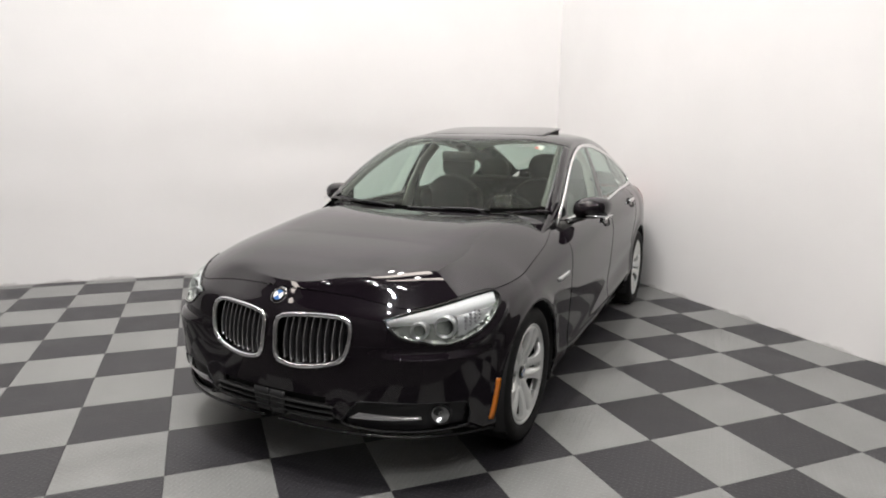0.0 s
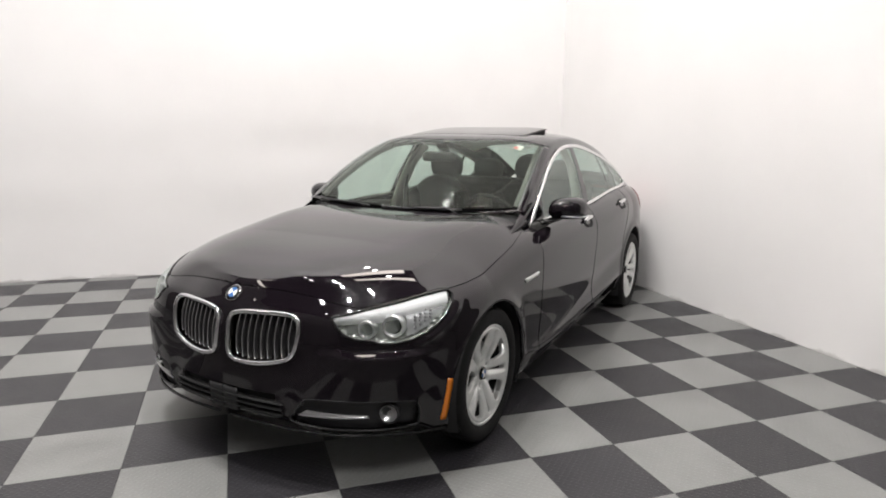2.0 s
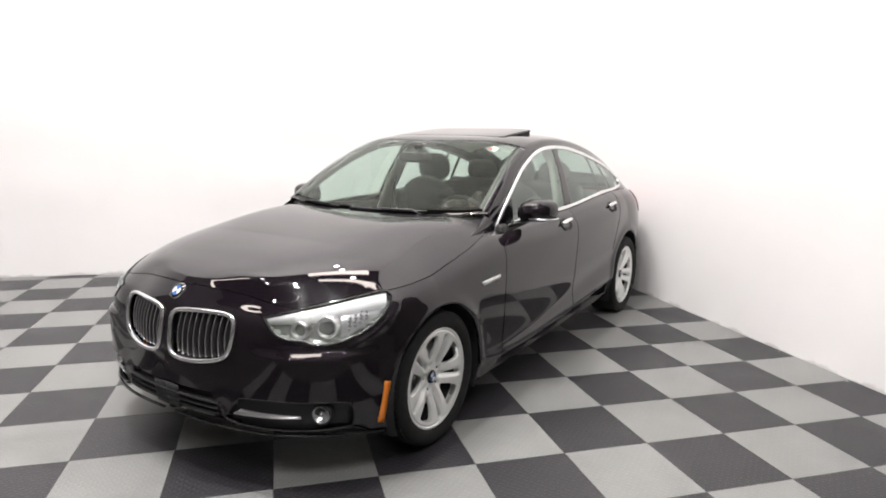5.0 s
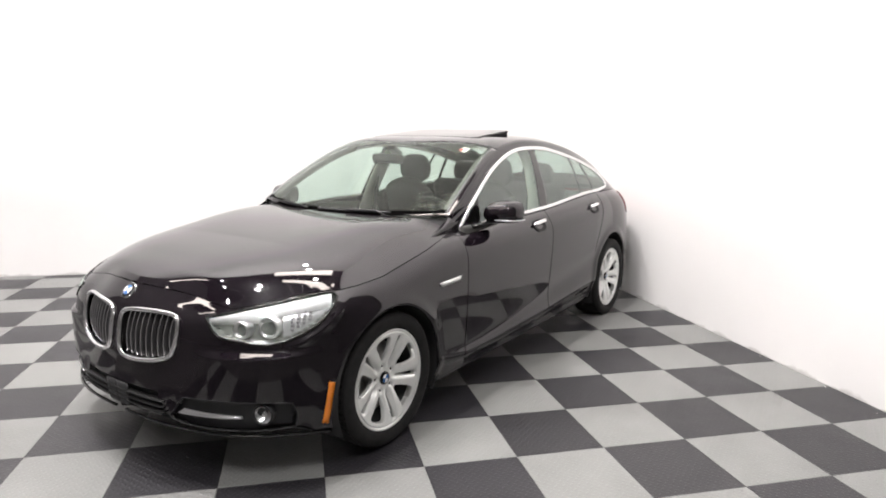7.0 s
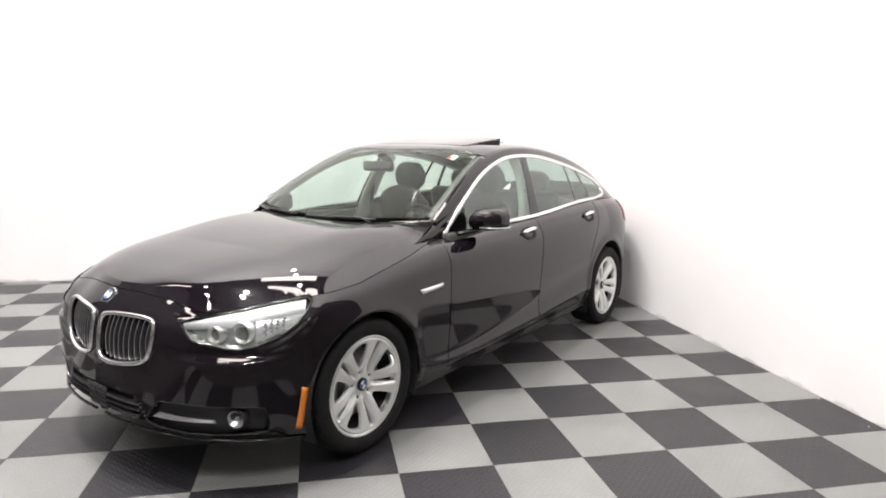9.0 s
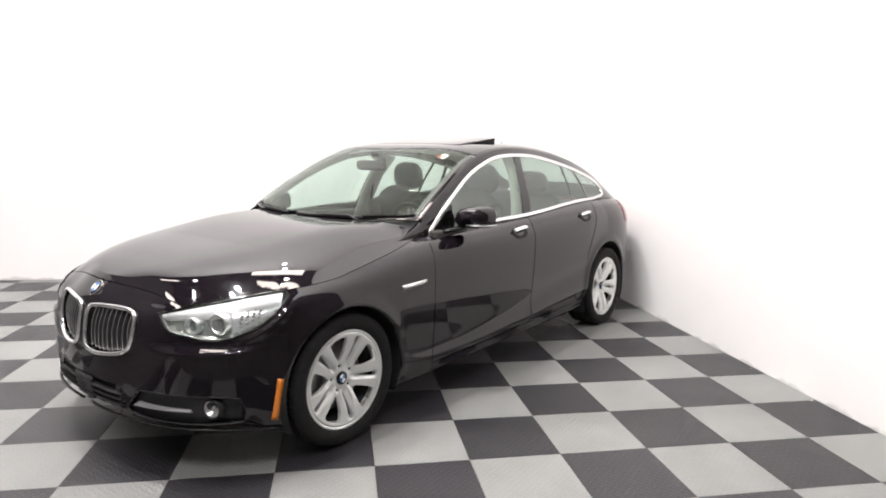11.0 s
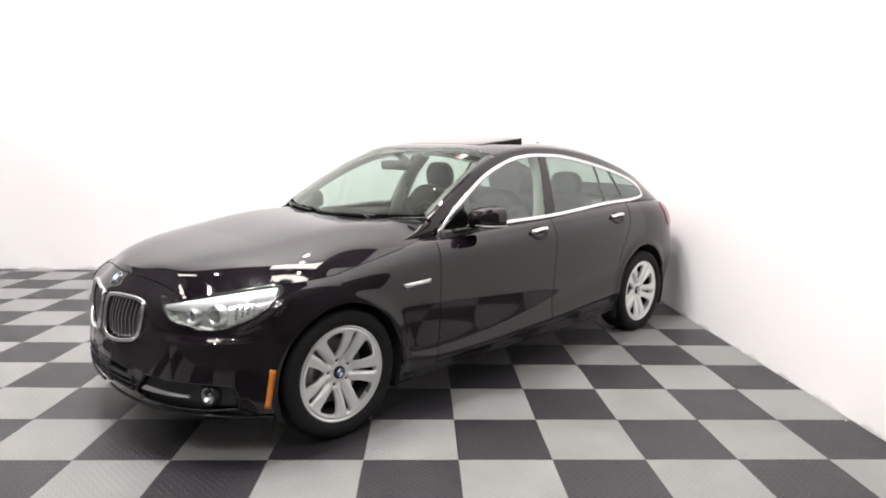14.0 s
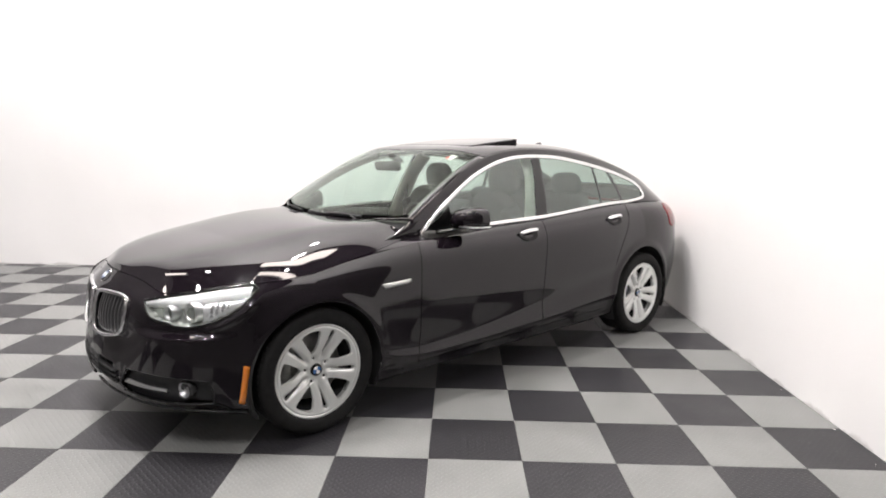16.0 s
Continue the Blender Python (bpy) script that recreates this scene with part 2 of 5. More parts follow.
def tube(points, radius, n=8, closed=False, flat=None):
    """Sweep a round or flattened section along points; flat: (width, height, up)."""
    pts = [Vector(p) for p in points]
    verts, faces = [], []
    count = len(pts)
    for i, p in enumerate(pts):
        a = pts[(i - 1) % count] if closed or i > 0 else p
        b = pts[(i + 1) % count] if closed or i < count - 1 else p
        d = (b - a).normalized()
        up = Vector(flat[2][i] if flat and isinstance(flat[2], list) else (flat[2] if flat else (0, 0, 1)))
        side = d.cross(up)
        if side.length < 1e-6:
            side = d.cross(Vector((1, 0, 0)))
        side.normalize()
        nrm = side.cross(d).normalized()
        w, h = (flat[0] / 2, flat[1] / 2) if flat else (radius, radius)
        for j in range(n):
            t = 2 * math.pi * (j + 0.5) / n
            verts.append(p + side * (w * math.cos(t)) + nrm * (h * math.sin(t)))
    rings = count if closed else count - 1
    for i in range(rings):
        for j in range(n):
            a, b = i * n + j, i * n + (j + 1) % n
            c, e = ((i + 1) % count) * n + (j + 1) % n, ((i + 1) % count) * n + j
            faces.append((a, b, c, e))
    if not closed:
        faces.append(tuple(range(n))[::-1])
        faces.append(tuple((count - 1) * n + j for j in range(n)))
    return verts, faces


def cr(keys, t):
    """Catmull-Rom through evenly spaced keys (n, ...) at parameters t."""
    keys, t = np.asarray(keys, float), np.asarray(t, float)
    n = len(keys)
    i = np.clip(np.floor(t).astype(int), 0, n - 2)
    f = (t - i).reshape(t.shape + (1,) * (keys.ndim - 1))
    ext = np.concatenate([2 * keys[:1] - keys[1:2], keys, 2 * keys[-1:] - keys[-2:-1]])
    a, b, c, d = ext[i], ext[i + 1], ext[i + 2], ext[i + 3]
    return 0.5 * (2 * b + (c - a) * f + (2 * a - 5 * b + 4 * c - d) * f ** 2 + (3 * b - a - 3 * c + d) * f ** 3)


def smooth_curve(xs, ys, x):
    """Monotone-safe cubic through (xs, ys), xs ascending."""
    xs, ys, x = np.asarray(xs, float), np.asarray(ys, float), np.asarray(x, float)
    h = np.diff(xs)
    s = np.diff(ys) / h
    m = np.empty_like(ys)
    m[1:-1] = np.where(s[:-1] * s[1:] > 0, (s[:-1] * h[1:] + s[1:] * h[:-1]) / (h[:-1] + h[1:]), 0.0)
    m[0], m[-1] = s[0], s[-1]
    i = np.clip(np.searchsorted(xs, x) - 1, 0, len(xs) - 2)
    f = np.clip((x - xs[i]) / h[i], 0, 1)
    return ((2 * f ** 3 - 3 * f ** 2 + 1) * ys[i] + (f ** 3 - 2 * f ** 2 + f) * h[i] * m[i]
            + (3 * f ** 2 - 2 * f ** 3) * ys[i + 1] + (f ** 3 - f ** 2) * h[i] * m[i + 1])


# ---- the room ----
def slab(name, size, centre, mat, label, category):
    ob = new(name, mesh_of(name, *box(size, centre), mat, smooth=False))
    return tagged(ob, label, category, kind="structure")


LEN_X, LEN_Y = WALL_X - WEST, WALL_Y - SOUTH
MID_X, MID_Y = (WALL_X + WEST) / 2, (WALL_Y + SOUTH) / 2
WHITE_END = -0.22  # the white wall stops out of view, an added dim wall darkens reflections
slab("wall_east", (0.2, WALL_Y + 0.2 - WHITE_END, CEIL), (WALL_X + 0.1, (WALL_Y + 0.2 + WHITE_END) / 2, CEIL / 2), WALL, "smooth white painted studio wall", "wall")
slab("wall_east_dim", (0.2, WHITE_END - SOUTH + 0.2, CEIL), (WALL_X + 0.1, (WHITE_END + SOUTH - 0.2) / 2, CEIL / 2), BACKROOM, "unseen dim grey wall that keeps reflections dark", "wall")
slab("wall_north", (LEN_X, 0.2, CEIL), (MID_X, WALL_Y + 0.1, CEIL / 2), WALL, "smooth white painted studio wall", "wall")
# unseen walls, coloured dark so that the car's paint mirrors darkness
slab("wall_west", (0.2, LEN_Y + 0.4, CEIL), (WEST - 0.1, MID_Y, CEIL / 2), BACKROOM, "unseen dim grey wall that keeps reflections dark", "wall")
slab("wall_south", (LEN_X, 0.2, CEIL), (MID_X, SOUTH - 0.1, CEIL / 2), BACKROOM, "unseen dim grey wall that keeps reflections dark", "wall")
slab("ceiling", (LEN_X + 0.4, LEN_Y + 0.4, 0.2), (MID_X, MID_Y, CEIL + 0.1), CEILING, "painted ceiling of the hall", "ceiling")
floor = slab("floor", (LEN_X + 0.4, LEN_Y + 0.4, 0.2), (MID_X, MID_Y, -0.112), CONCRETE, "floor of interlocking dark and light grey tread tiles", "floor")


from mathutils import kdtree

# ---- the car: x ahead, y to its left, z up, from the middle of the front axle on the floor ----
CAR_AT = pose(-1.659, 0.928, 0, 0, 0, 222.31)
car = thing("car", "glossy black four-door hatchback with chrome window trim, parked", "car", CAR_AT)
WHEELBASE = 3.02


def row(front, rear, widths, heights):
    return front, rear, widths, heights


# Level lines round the lower body, from the sill up to the belt: reach ahead, reach behind,
# half widths from the front axle to the rear axle, heights from the nose round to the tail
ROWS_LOW = [
    row(0.750, -4.00, (0.860, 0.870, 0.870, 0.870, 0.860), (0.236, 0.222, 0.178, 0.180, 0.190, 0.205, 0.220, 0.26, 0.28)),
    row(0.832, -4.05, (0.925, 0.905, 0.900, 0.905, 0.915), (0.257, 0.242, 0.195, 0.195, 0.208, 0.228, 0.250, 0.30, 0.32)),
    row(0.843, -4.08, (0.935, 0.915, 0.912, 0.915, 0.930), (0.292, 0.284, 0.245, 0.220, 0.242, 0.272, 0.330, 0.38, 0.40)),
    row(0.851, -4.10, (0.940, 0.932, 0.930, 0.932, 0.942), (0.358, 0.355, 0.320, 0.252, 0.282, 0.328, 0.420, 0.48, 0.50)),
    row(0.854, -4.11, (0.946, 0.950, 0.952, 0.953, 0.950), (0.460, 0.460, 0.400, 0.295, 0.330, 0.405, 0.510, 0.56, 0.58)),
    row(0.843, -4.11, (0.948, 0.940, 0.938, 0.944, 0.948), (0.570, 0.575, 0.510, 0.385, 0.455, 0.550, 0.630, 0.66, 0.68)),
    row(0.828, -4.10, (0.945, 0.949, 0.951, 0.953, 0.946), (0.670, 0.675, 0.665, 0.620, 0.620, 0.670, 0.760, 0.78, 0.80)),
    row(0.806, -4.08, (0.928, 0.945, 0.956, 0.957, 0.931), (0.745, 0.745, 0.790, 0.845, 0.875, 0.905, 0.930, 0.91, 0.90)),
    row(0.762, -4.05, (0.880, 0.892, 0.905, 0.902, 0.886), (0.800, 0.783, 0.852, 0.938, 0.980, 1.015, 1.030, 1.00, 0.98)),
    row(0.712, -4.00, (0.815, 0.806, 0.850, 0.828, 0.812), (0.857, 0.827, 0.904, 0.984, 1.028, 1.080, 1.090, 1.06, 1.03)),
]
STATIONS = np.array([0.0, -0.65, -1.8, -2.6, -WHEELBASE])


def level_points(q):
    """All level lines at stations q (0 nose, 2 front axle, 6 rear axle, 8 tail): (n, levels, 3)."""
    q = np.asarray(q, float)
    out = np.empty((len(q), len(ROWS_LOW), 3))
    for k, (front, rear, widths, heights) in enumerate(ROWS_LOW):
        qs = np.clip(q - 2, 0, 4)
        u, v = np.interp(qs, np.arange(5), STATIONS), cr(np.array(widths), qs)
        a = np.clip(1 - q / 2, 0, 1) * math.pi / 2
        p = 2.65
        u = np.where(q < 2, front * np.sin(a) ** (2 / p), u)
        v = np.where(q < 2, widths[0] * np.cos(a) ** (2 / p), v)
        b = np.clip((q - 6) / 2, 0, 1) * math.pi / 2
        pr = 2.7
        u = np.where(q > 6, -WHEELBASE + (rear + WHEELBASE) * np.sin(b) ** (2 / pr), u)
        v = np.where(q > 6, widths[4] * np.cos(b) ** (2 / pr), v)
        out[:, k, 0], out[:, k, 1], out[:, k, 2] = u, v, cr(np.array(heights), np.clip(q, 0, 8))
    return out


def step_in(t):
    return t * t * (3 - 2 * t)


def low_body(q, r):
    """Points of the lower body at stations q and level numbers r."""
    P = level_points(np.clip(q, 0, 8))
    n = P.shape[1]
    r = np.clip(r, 0, n - 1)
    i = np.clip(np.floor(r).astype(int), 0, n - 2)
    f = (r - i)[:, None]
    idx = np.arange(len(q))
    ext = np.concatenate([2 * P[:, :1] - P[:, 1:2], P, 2 * P[:, -1:] - P[:, -2:-1]], axis=1)
    a, b, c, d = (ext[idx, i + k] for k in range(4))
    p = 0.5 * (2 * b + (c - a) * f + (2 * a - 5 * b + 4 * c - d) * f ** 2 + (3 * b - a - 3 * c + d) * f ** 3)
    out = np.stack([np.where(q < 2, np.maximum(p[:, 0], 0) / 0.87 ** 2, 0), p[:, 1] / 0.95 ** 2], axis=1)
    out /= np.linalg.norm(out, axis=1, keepdims=True) + 1e-9
    z = p[:, 2]
    # ledge under the headlight, and the lips of the wheel arches
    ledge = 0.025 * step_in(np.clip((0.624 - z) / 0.034, 0, 1)) * np.clip((z - 0.30) / 0.26, 0, 1) * np.exp(-(np.abs(q - 1.02) / 0.36) ** 4)
    swell = sum(0.010 * np.exp(-((np.hypot(p[:, 0] - x, z - 0.347) - r) / 0.040) ** 2) for x, r in ((0.0, 0.380), (-WHEELBASE, 0.401))) * (np.abs(p[:, 1]) > 0.6)
    # rounded edge of the fender beside the headlight's outer end
    near = np.where((q > 0.8) & (q < 2.2) & (z > 0.55) & (z < 0.9))[0]
    if len(near):
        e = (p[near, 1] - p[near, 0]) / math.sqrt(2)
        away = loop_distance(HEADLIGHT, e, z[near])
        swell[near] += 0.014 * np.exp(-((away - 0.030) / 0.016) ** 2) * np.clip((e - 0.16) / 0.10, 0, 1) * np.clip((0.80 - z[near]) / 0.06, 0, 1)
    p[:, :2] += out * (ledge + swell)[:, None]
    # the nose falls back beside the middle
    p[:, 0] -= 0.026 * np.exp(-((p[:, 1] - 0.36) / 0.16) ** 2) * step_in(np.clip((z - 0.24) / 0.36, 0, 1)) * (q < 2)
    return p


# outline of the headlight: along the car's corner, and height
HEADLIGHT = np.array([(-0.150, 0.748), (-0.075, 0.764), (0.016, 0.781), (0.129, 0.799), (0.244, 0.817), (0.338, 0.827), (0.380, 0.828), (0.400, 0.812),
                      (0.388, 0.782), (0.347, 0.737), (0.300, 0.704), (0.250, 0.679), (0.180, 0.656), (0.110, 0.645), (0.045, 0.649), (0.010, 0.661),
                      (-0.050, 0.667), (-0.094, 0.680), (-0.117, 0.702), (-0.134, 0.728)])


def even_steps(fn, a, b, step, fine=1200):
    """Parameters from a to b at even distances along fn."""
    t = np.linspace(a, b, fine)
    p = fn(t)
    s = np.concatenate([[0], np.cumsum(np.linalg.norm(np.diff(p, axis=0), axis=1))])
    n = max(3, int(s[-1] / step) + 1)
    return np.interp(np.linspace(0, s[-1], n), s, t)


def loop_distance(loop, a, b):
    """Signed distance to a closed loop of (a, b), negative inside."""
    L = np.asarray(loop, float)
    M = np.roll(L, -1, axis=0)
    best = np.full(a.shape, 1e9)
    inside = np.zeros(a.shape, bool)
    for (x0, y0), (x1, y1) in zip(L, M):
        dx, dy = x1 - x0, y1 - y0
        t = np.clip(((a - x0) * dx + (b - y0) * dy) / (dx * dx + dy * dy + 1e-12), 0, 1)
        best = np.minimum(best, np.hypot(a - x0 - t * dx, b - y0 - t * dy))
        cross = (y0 > b) != (y1 > b)
        with np.errstate(divide="ignore", invalid="ignore"):
            xi = x0 + (b - y0) * dx / np.where(dy == 0, 1e-12, dy)
        inside ^= cross & (a < xi)
    return np.where(inside, -best, best)


def round_loop(points, n=8):
    """A closed smooth loop through points."""
    P = np.array(points, float)
    k = len(P)
    t = np.arange(k * n) / n
    i = t.astype(int)
    f = (t - i)[:, None]
    a, b, c, d = P[(i - 1) % k], P[i % k], P[(i + 1) % k], P[(i + 2) % k]
    return 0.5 * (2 * b + (c - a) * f + (2 * a - 5 * b + 4 * c - d) * f ** 2 + (3 * b - a - 3 * c + d) * f ** 3)


class Sheet:
    """A surface over two parameters, cut along lines into panels with open joints."""

    def __init__(self, fn, qs, rs, cell):
        self.fn, self.cell, self.tree = fn, cell, None
        Q, R = np.meshgrid(qs, rs, indexing="ij")
        self.shape = Q.shape
        self.Q, self.R = Q.ravel().copy(), R.ravel().copy()
        self.held = np.zeros(len(self.Q), bool)

    def points(self):
        return self.fn(self.Q, self.R)

    def snap(self, sd, reach=0.62):
        """Draw the nearest grid points onto the line where sd is nought."""
        eq, er = 1e-4, 1e-4
        for _ in range(3):
            p = self.points()
            d = sd(p)
            near = (np.abs(d) < reach * self.cell) & ~self.held
            pq, pr = self.fn(self.Q[near] + eq, self.R[near]), self.fn(self.Q[near], self.R[near] + er)
            gq, gr = (sd(pq) - d[near]) / eq, (sd(pr) - d[near]) / er
            jq, jr = (pq - p[near]) / eq, (pr - p[near]) / er
            a, b, c = (jq * jq).sum(1), (jq * jr).sum(1), (jr * jr).sum(1)
            det = a * c - b * b + 1e-9
            hq, hr = (c * gq - b * gr) / det, (a * gr - b * gq) / det
            k = -d[near] / (gq * hq + gr * hr + 1e-9)
            lim = 0.9 * self.cell
            dq, dr = k * hq, k * hr
            size = np.sqrt(np.maximum(a * dq * dq + 2 * b * dq * dr + c * dr * dr, 1e-12))
            f = np.minimum(1, lim / size)
            self.Q[near] += dq * f
            self.R[near] += dr * f
        self.held |= np.abs(sd(self.points())) < 0.08 * self.cell

    def quads(self):
        n, m = self.shape
        i, j = np.meshgrid(np.arange(n - 1), np.arange(m - 1), indexing="ij")
        k = (i * m + j).ravel()
        return np.stack([k, k + m, k + m + 1, k + 1], axis=1)

    def panel(self, keep, gap=0.0, lip=0.008, side=1, flip=False, sink=0.0):
        """The part of the sheet where keep(points of face middles) holds, with edges drawn in and turned inwards."""
        p, f = self.points(), self.quads()
        f = f[keep(p[f].mean(axis=1))]
        return finish_panel(p, f, gap, lip, side, flip, sink)


def finish_panel(p, f, gap, lip, side=1, flip=False, sink=0.0):
    used, inv = np.unique(f, return_inverse=True)
    p, f = p[used].copy(), inv.reshape(f.shape)
    if flip:
        f = f[:, ::-1]
    e = np.sort(np.stack([f, np.roll(f, -1, axis=1)], axis=2).reshape(-1, 2), axis=1)
    directed = np.stack([f, np.roll(f, -1, axis=1)], axis=2).reshape(-1, 2)
    uniq, first, count = np.unique(e, axis=0, return_index=True, return_counts=True)
    border = directed[first[count == 1]]
    nrm = np.zeros_like(p)
    fn = np.cross(p[f[:, 2]] - p[f[:, 0]], p[f[:, 3]] - p[f[:, 1]])
    for k in range(4):
        np.add.at(nrm, f[:, k], fn)
    nrm /= np.linalg.norm(nrm, axis=1, keepdims=True) + 1e-12
    on = np.zeros(len(p), bool)
    on[border.ravel()] = True
    # draw the border inwards in the surface
    pull, cnt = np.zeros_like(p), np.zeros(len(p))
    mid = p[f].mean(axis=1)
    for k in range(4):
        np.add.at(pull, f[:, k], mid - p[f[:, k]])
        np.add.at(cnt, f[:, k], 1)
    pull /= cnt[:, None] + 1e-9
    length = np.linalg.norm(pull, axis=1, keepdims=True) + 1e-9
    q = p + np.where(on[:, None], pull / length * np.minimum(gap, 0.4 * length), 0)
    keep_mid = on & (np.abs(p[:, 1]) < 1e-4)
    q = q - nrm * sink
    q[keep_mid, 1] = 0
    verts, faces = [tuple(v) for v in q], [tuple(a) for a in f]
    if lip:
        low = {}
        for a in np.unique(border):
            low[a] = len(verts)
            verts.append(tuple(q[a] - nrm[a] * lip))
        for a, b in border:
            if keep_mid[a] and keep_mid[b]:
                continue
            faces.append((b, a, low[a], low[b]))
    if side < 0:
        verts = [(x, -y, z) for x, y, z in verts]
        faces = [tuple(reversed(a)) for a in faces]
    return verts, faces


def bucket(panel, shift):
    """A panel moved by shift, walled back to where it was along its edge."""
    v, f = panel
    e = {}
    for face in f:
        for a, b in zip(face, face[1:] + face[:1]):
            e[a, b] = 1
    rim = [(a, b) for a, b in e if (b, a) not in e]
    n = len(v)
    verts = [tuple(np.array(p) + np.array(shift)) for p in v] + list(v)
    return verts, list(f) + [(b, a, a + n, b + n) for a, b in rim]


def whole(fn_panel):
    """Left and right halves of one panel joined across the middle."""
    v, f = fn_panel
    w = [(x, -y, z) for x, y, z in v]
    return join((v, f), (w, [tuple(reversed(a)) for a in f]))


# outlines of openings and joints
FRONT_WHEEL, REAR_WHEEL = (0.0, 0.327), (-WHEELBASE, 0.330)
ARCH_R, REAR_ARCH_R = 0.375, 0.396


def arch(p, centre, radius):
    return np.hypot(p[:, 0] - centre[0], p[:, 2] - centre[1] - 0.012) - radius


def diag(p):
    return (p[:, 1] - p[:, 0]) / math.sqrt(2)


KIDNEY = round_loop([(0.034, 0.640), (0.040, 0.712), (0.105, 0.735), (0.230, 0.742), (0.345, 0.736), (0.382, 0.702),
                     (0.378, 0.620), (0.345, 0.560), (0.245, 0.532), (0.120, 0.524), (0.047, 0.548)])
CENTRE_INTAKE = np.array([(-0.10, 0.287), (0.30, 0.290), (0.325, 0.312), (0.315, 0.378), (0.28, 0.387), (-0.10, 0.387)])
SIDE_INTAKE = round_loop([(0.362, 0.300), (0.385, 0.334), (0.430, 0.391), (0.48, 0.402), (0.62, 0.406), (0.80, 0.394), (0.832, 0.366), (0.828, 0.286), (0.80, 0.268), (0.60, 0.270), (0.42, 0.281)])


def headlight_sd(p):
    d = loop_distance(HEADLIGHT, diag(p), p[:, 2])
    return np.where(p[:, 0] > -0.2, d, 1.0)


def kidney_sd(p):
    d = loop_distance(KIDNEY, p[:, 1], p[:, 2])
    return np.where(p[:, 0] > 0.4, d, 1.0)


def centre_intake_sd(p):
    d = loop_distance(CENTRE_INTAKE, p[:, 1], p[:, 2])
    return np.where(p[:, 0] > 0.4, d, 1.0)


def side_intake_sd(p):
    d = loop_distance(SIDE_INTAKE, p[:, 1], p[:, 2])
    return np.where(p[:, 0] > 0.3, d, 1.0)


def bumper_line(p):
    """Joint between front bumper and fender: from the headlight's tail down into the arch."""
    return p[:, 0] - (0.20 + 0.35 * (p[:, 2] - 0.74))


def fender_line(p):
    z = p[:, 2]
    return p[:, 0] + 0.665 - 0.10 * np.clip(0.45 - z, 0, 1) + 0.03 * np.clip(z - 0.8, 0, 1) - 0.30 * (p[:, 1] - 0.92)


def middle_line(p):
    return p[:, 0] + 1.765 - 0.03 * (0.6 - p[:, 2]) - 0.35 * (p[:, 1] - 0.92)


def rear_line(p):
    z = p[:, 2]
    return p[:, 0] + 2.62 + 0.62 * np.clip(z - 0.62, 0, 1) ** 1.25 - 0.12 * np.clip(0.62 - z, 0, 1)


def tail_line(p):
    return p[:, 0] + 3.50 + 0.10 * (p[:, 2] - 0.5)


def sill_line(p):
    return p[:, 2] - (0.262 + 0.012 * np.clip(-p[:, 0] - 0.6, 0, 3))


def tail_lamp_sd(p):
    d = loop_distance([(-3.455, 1.035), (-3.53, 1.055), (-4.2, 1.02), (-4.2, 0.84), (-3.53, 0.865), (-3.47, 0.895)], p[:, 0], p[:, 2])
    return d


SEAM_D = [-0.53, -0.42, -0.356, -0.312, -0.241, -0.207, -0.133, -0.076, -0.03, 0.016, 0.129, 0.244, 0.338, 0.392, 0.485, 0.618, 0.884, 1.035, 1.045, 1.06]
SEAM_Z = [0.829, 0.831, 0.828, 0.824, 0.816, 0.811, 0.798, 0.787, 0.783, 0.789, 0.807, 0.825, 0.835, 0.831, 0.838, 0.852, 0.928, 0.982, 1.2, 2.0]


def hood_cut(p):
    """Positive on the hood: above the joint over badge and headlight, then along the fender."""
    return np.where(p[:, 0] > -0.66, p[:, 2] - np.interp(diag(p), SEAM_D, SEAM_Z), -1.0)


CELL = 0.0135
shell = Sheet(low_body, even_steps(lambda t: low_body(t, np.full(len(t), 5.0)), 0, 8, CELL),
              np.sort(np.concatenate([even_steps(lambda t: low_body(np.full(len(t), 3.6), t), 0, 9, CELL), np.linspace(5.06, 5.36, 8)])), CELL)
for cut in (lambda p: arch(p, FRONT_WHEEL, ARCH_R), lambda p: arch(p, REAR_WHEEL, REAR_ARCH_R), headlight_sd, kidney_sd, centre_intake_sd, side_intake_sd,
            hood_cut, fender_line, middle_line, rear_line, tail_lamp_sd, bumper_line, tail_line, sill_line):
    shell.snap(cut, 0.5 if cut in (sill_line, bumper_line, tail_line) else 0.62)
shell.R.reshape(shell.shape)[:, -1] = 9.0


def outside_arches(p):
    return (arch(p, FRONT_WHEEL, ARCH_R) > 0) & (arch(p, REAR_WHEEL, REAR_ARCH_R) > 0)


def in_bumper(p):
    return (((bumper_line(p) > 0) | (p[:, 2] < 0.5)) & (hood_cut(p) < 0) & (p[:, 0] > 0) & outside_arches(p) & (headlight_sd(p) > 0) & (kidney_sd(p) > 0)
            & (centre_intake_sd(p) > 0) & (side_intake_sd(p) > 0))


def in_fender(p):
    return (~((bumper_line(p) > 0) | ((p[:, 2] < 0.5) & (p[:, 0] > 0)))) & (fender_line(p) > 0) & (hood_cut(p) < 0) & outside_arches(p) & (headlight_sd(p) > 0)


def in_front_door(p):
    return (fender_line(p) < 0) & (middle_line(p) > 0) & (sill_line(p) > 0)


def in_rear_door(p):
    return (middle_line(p) < 0) & (rear_line(p) > 0) & (sill_line(p) > 0) & outside_arches(p)


def in_sill(p):
    return (fender_line(p) < 0) & (sill_line(p) < 0) & (p[:, 0] > -2.75) & outside_arches(p) & (rear_line(p) > -0.2)


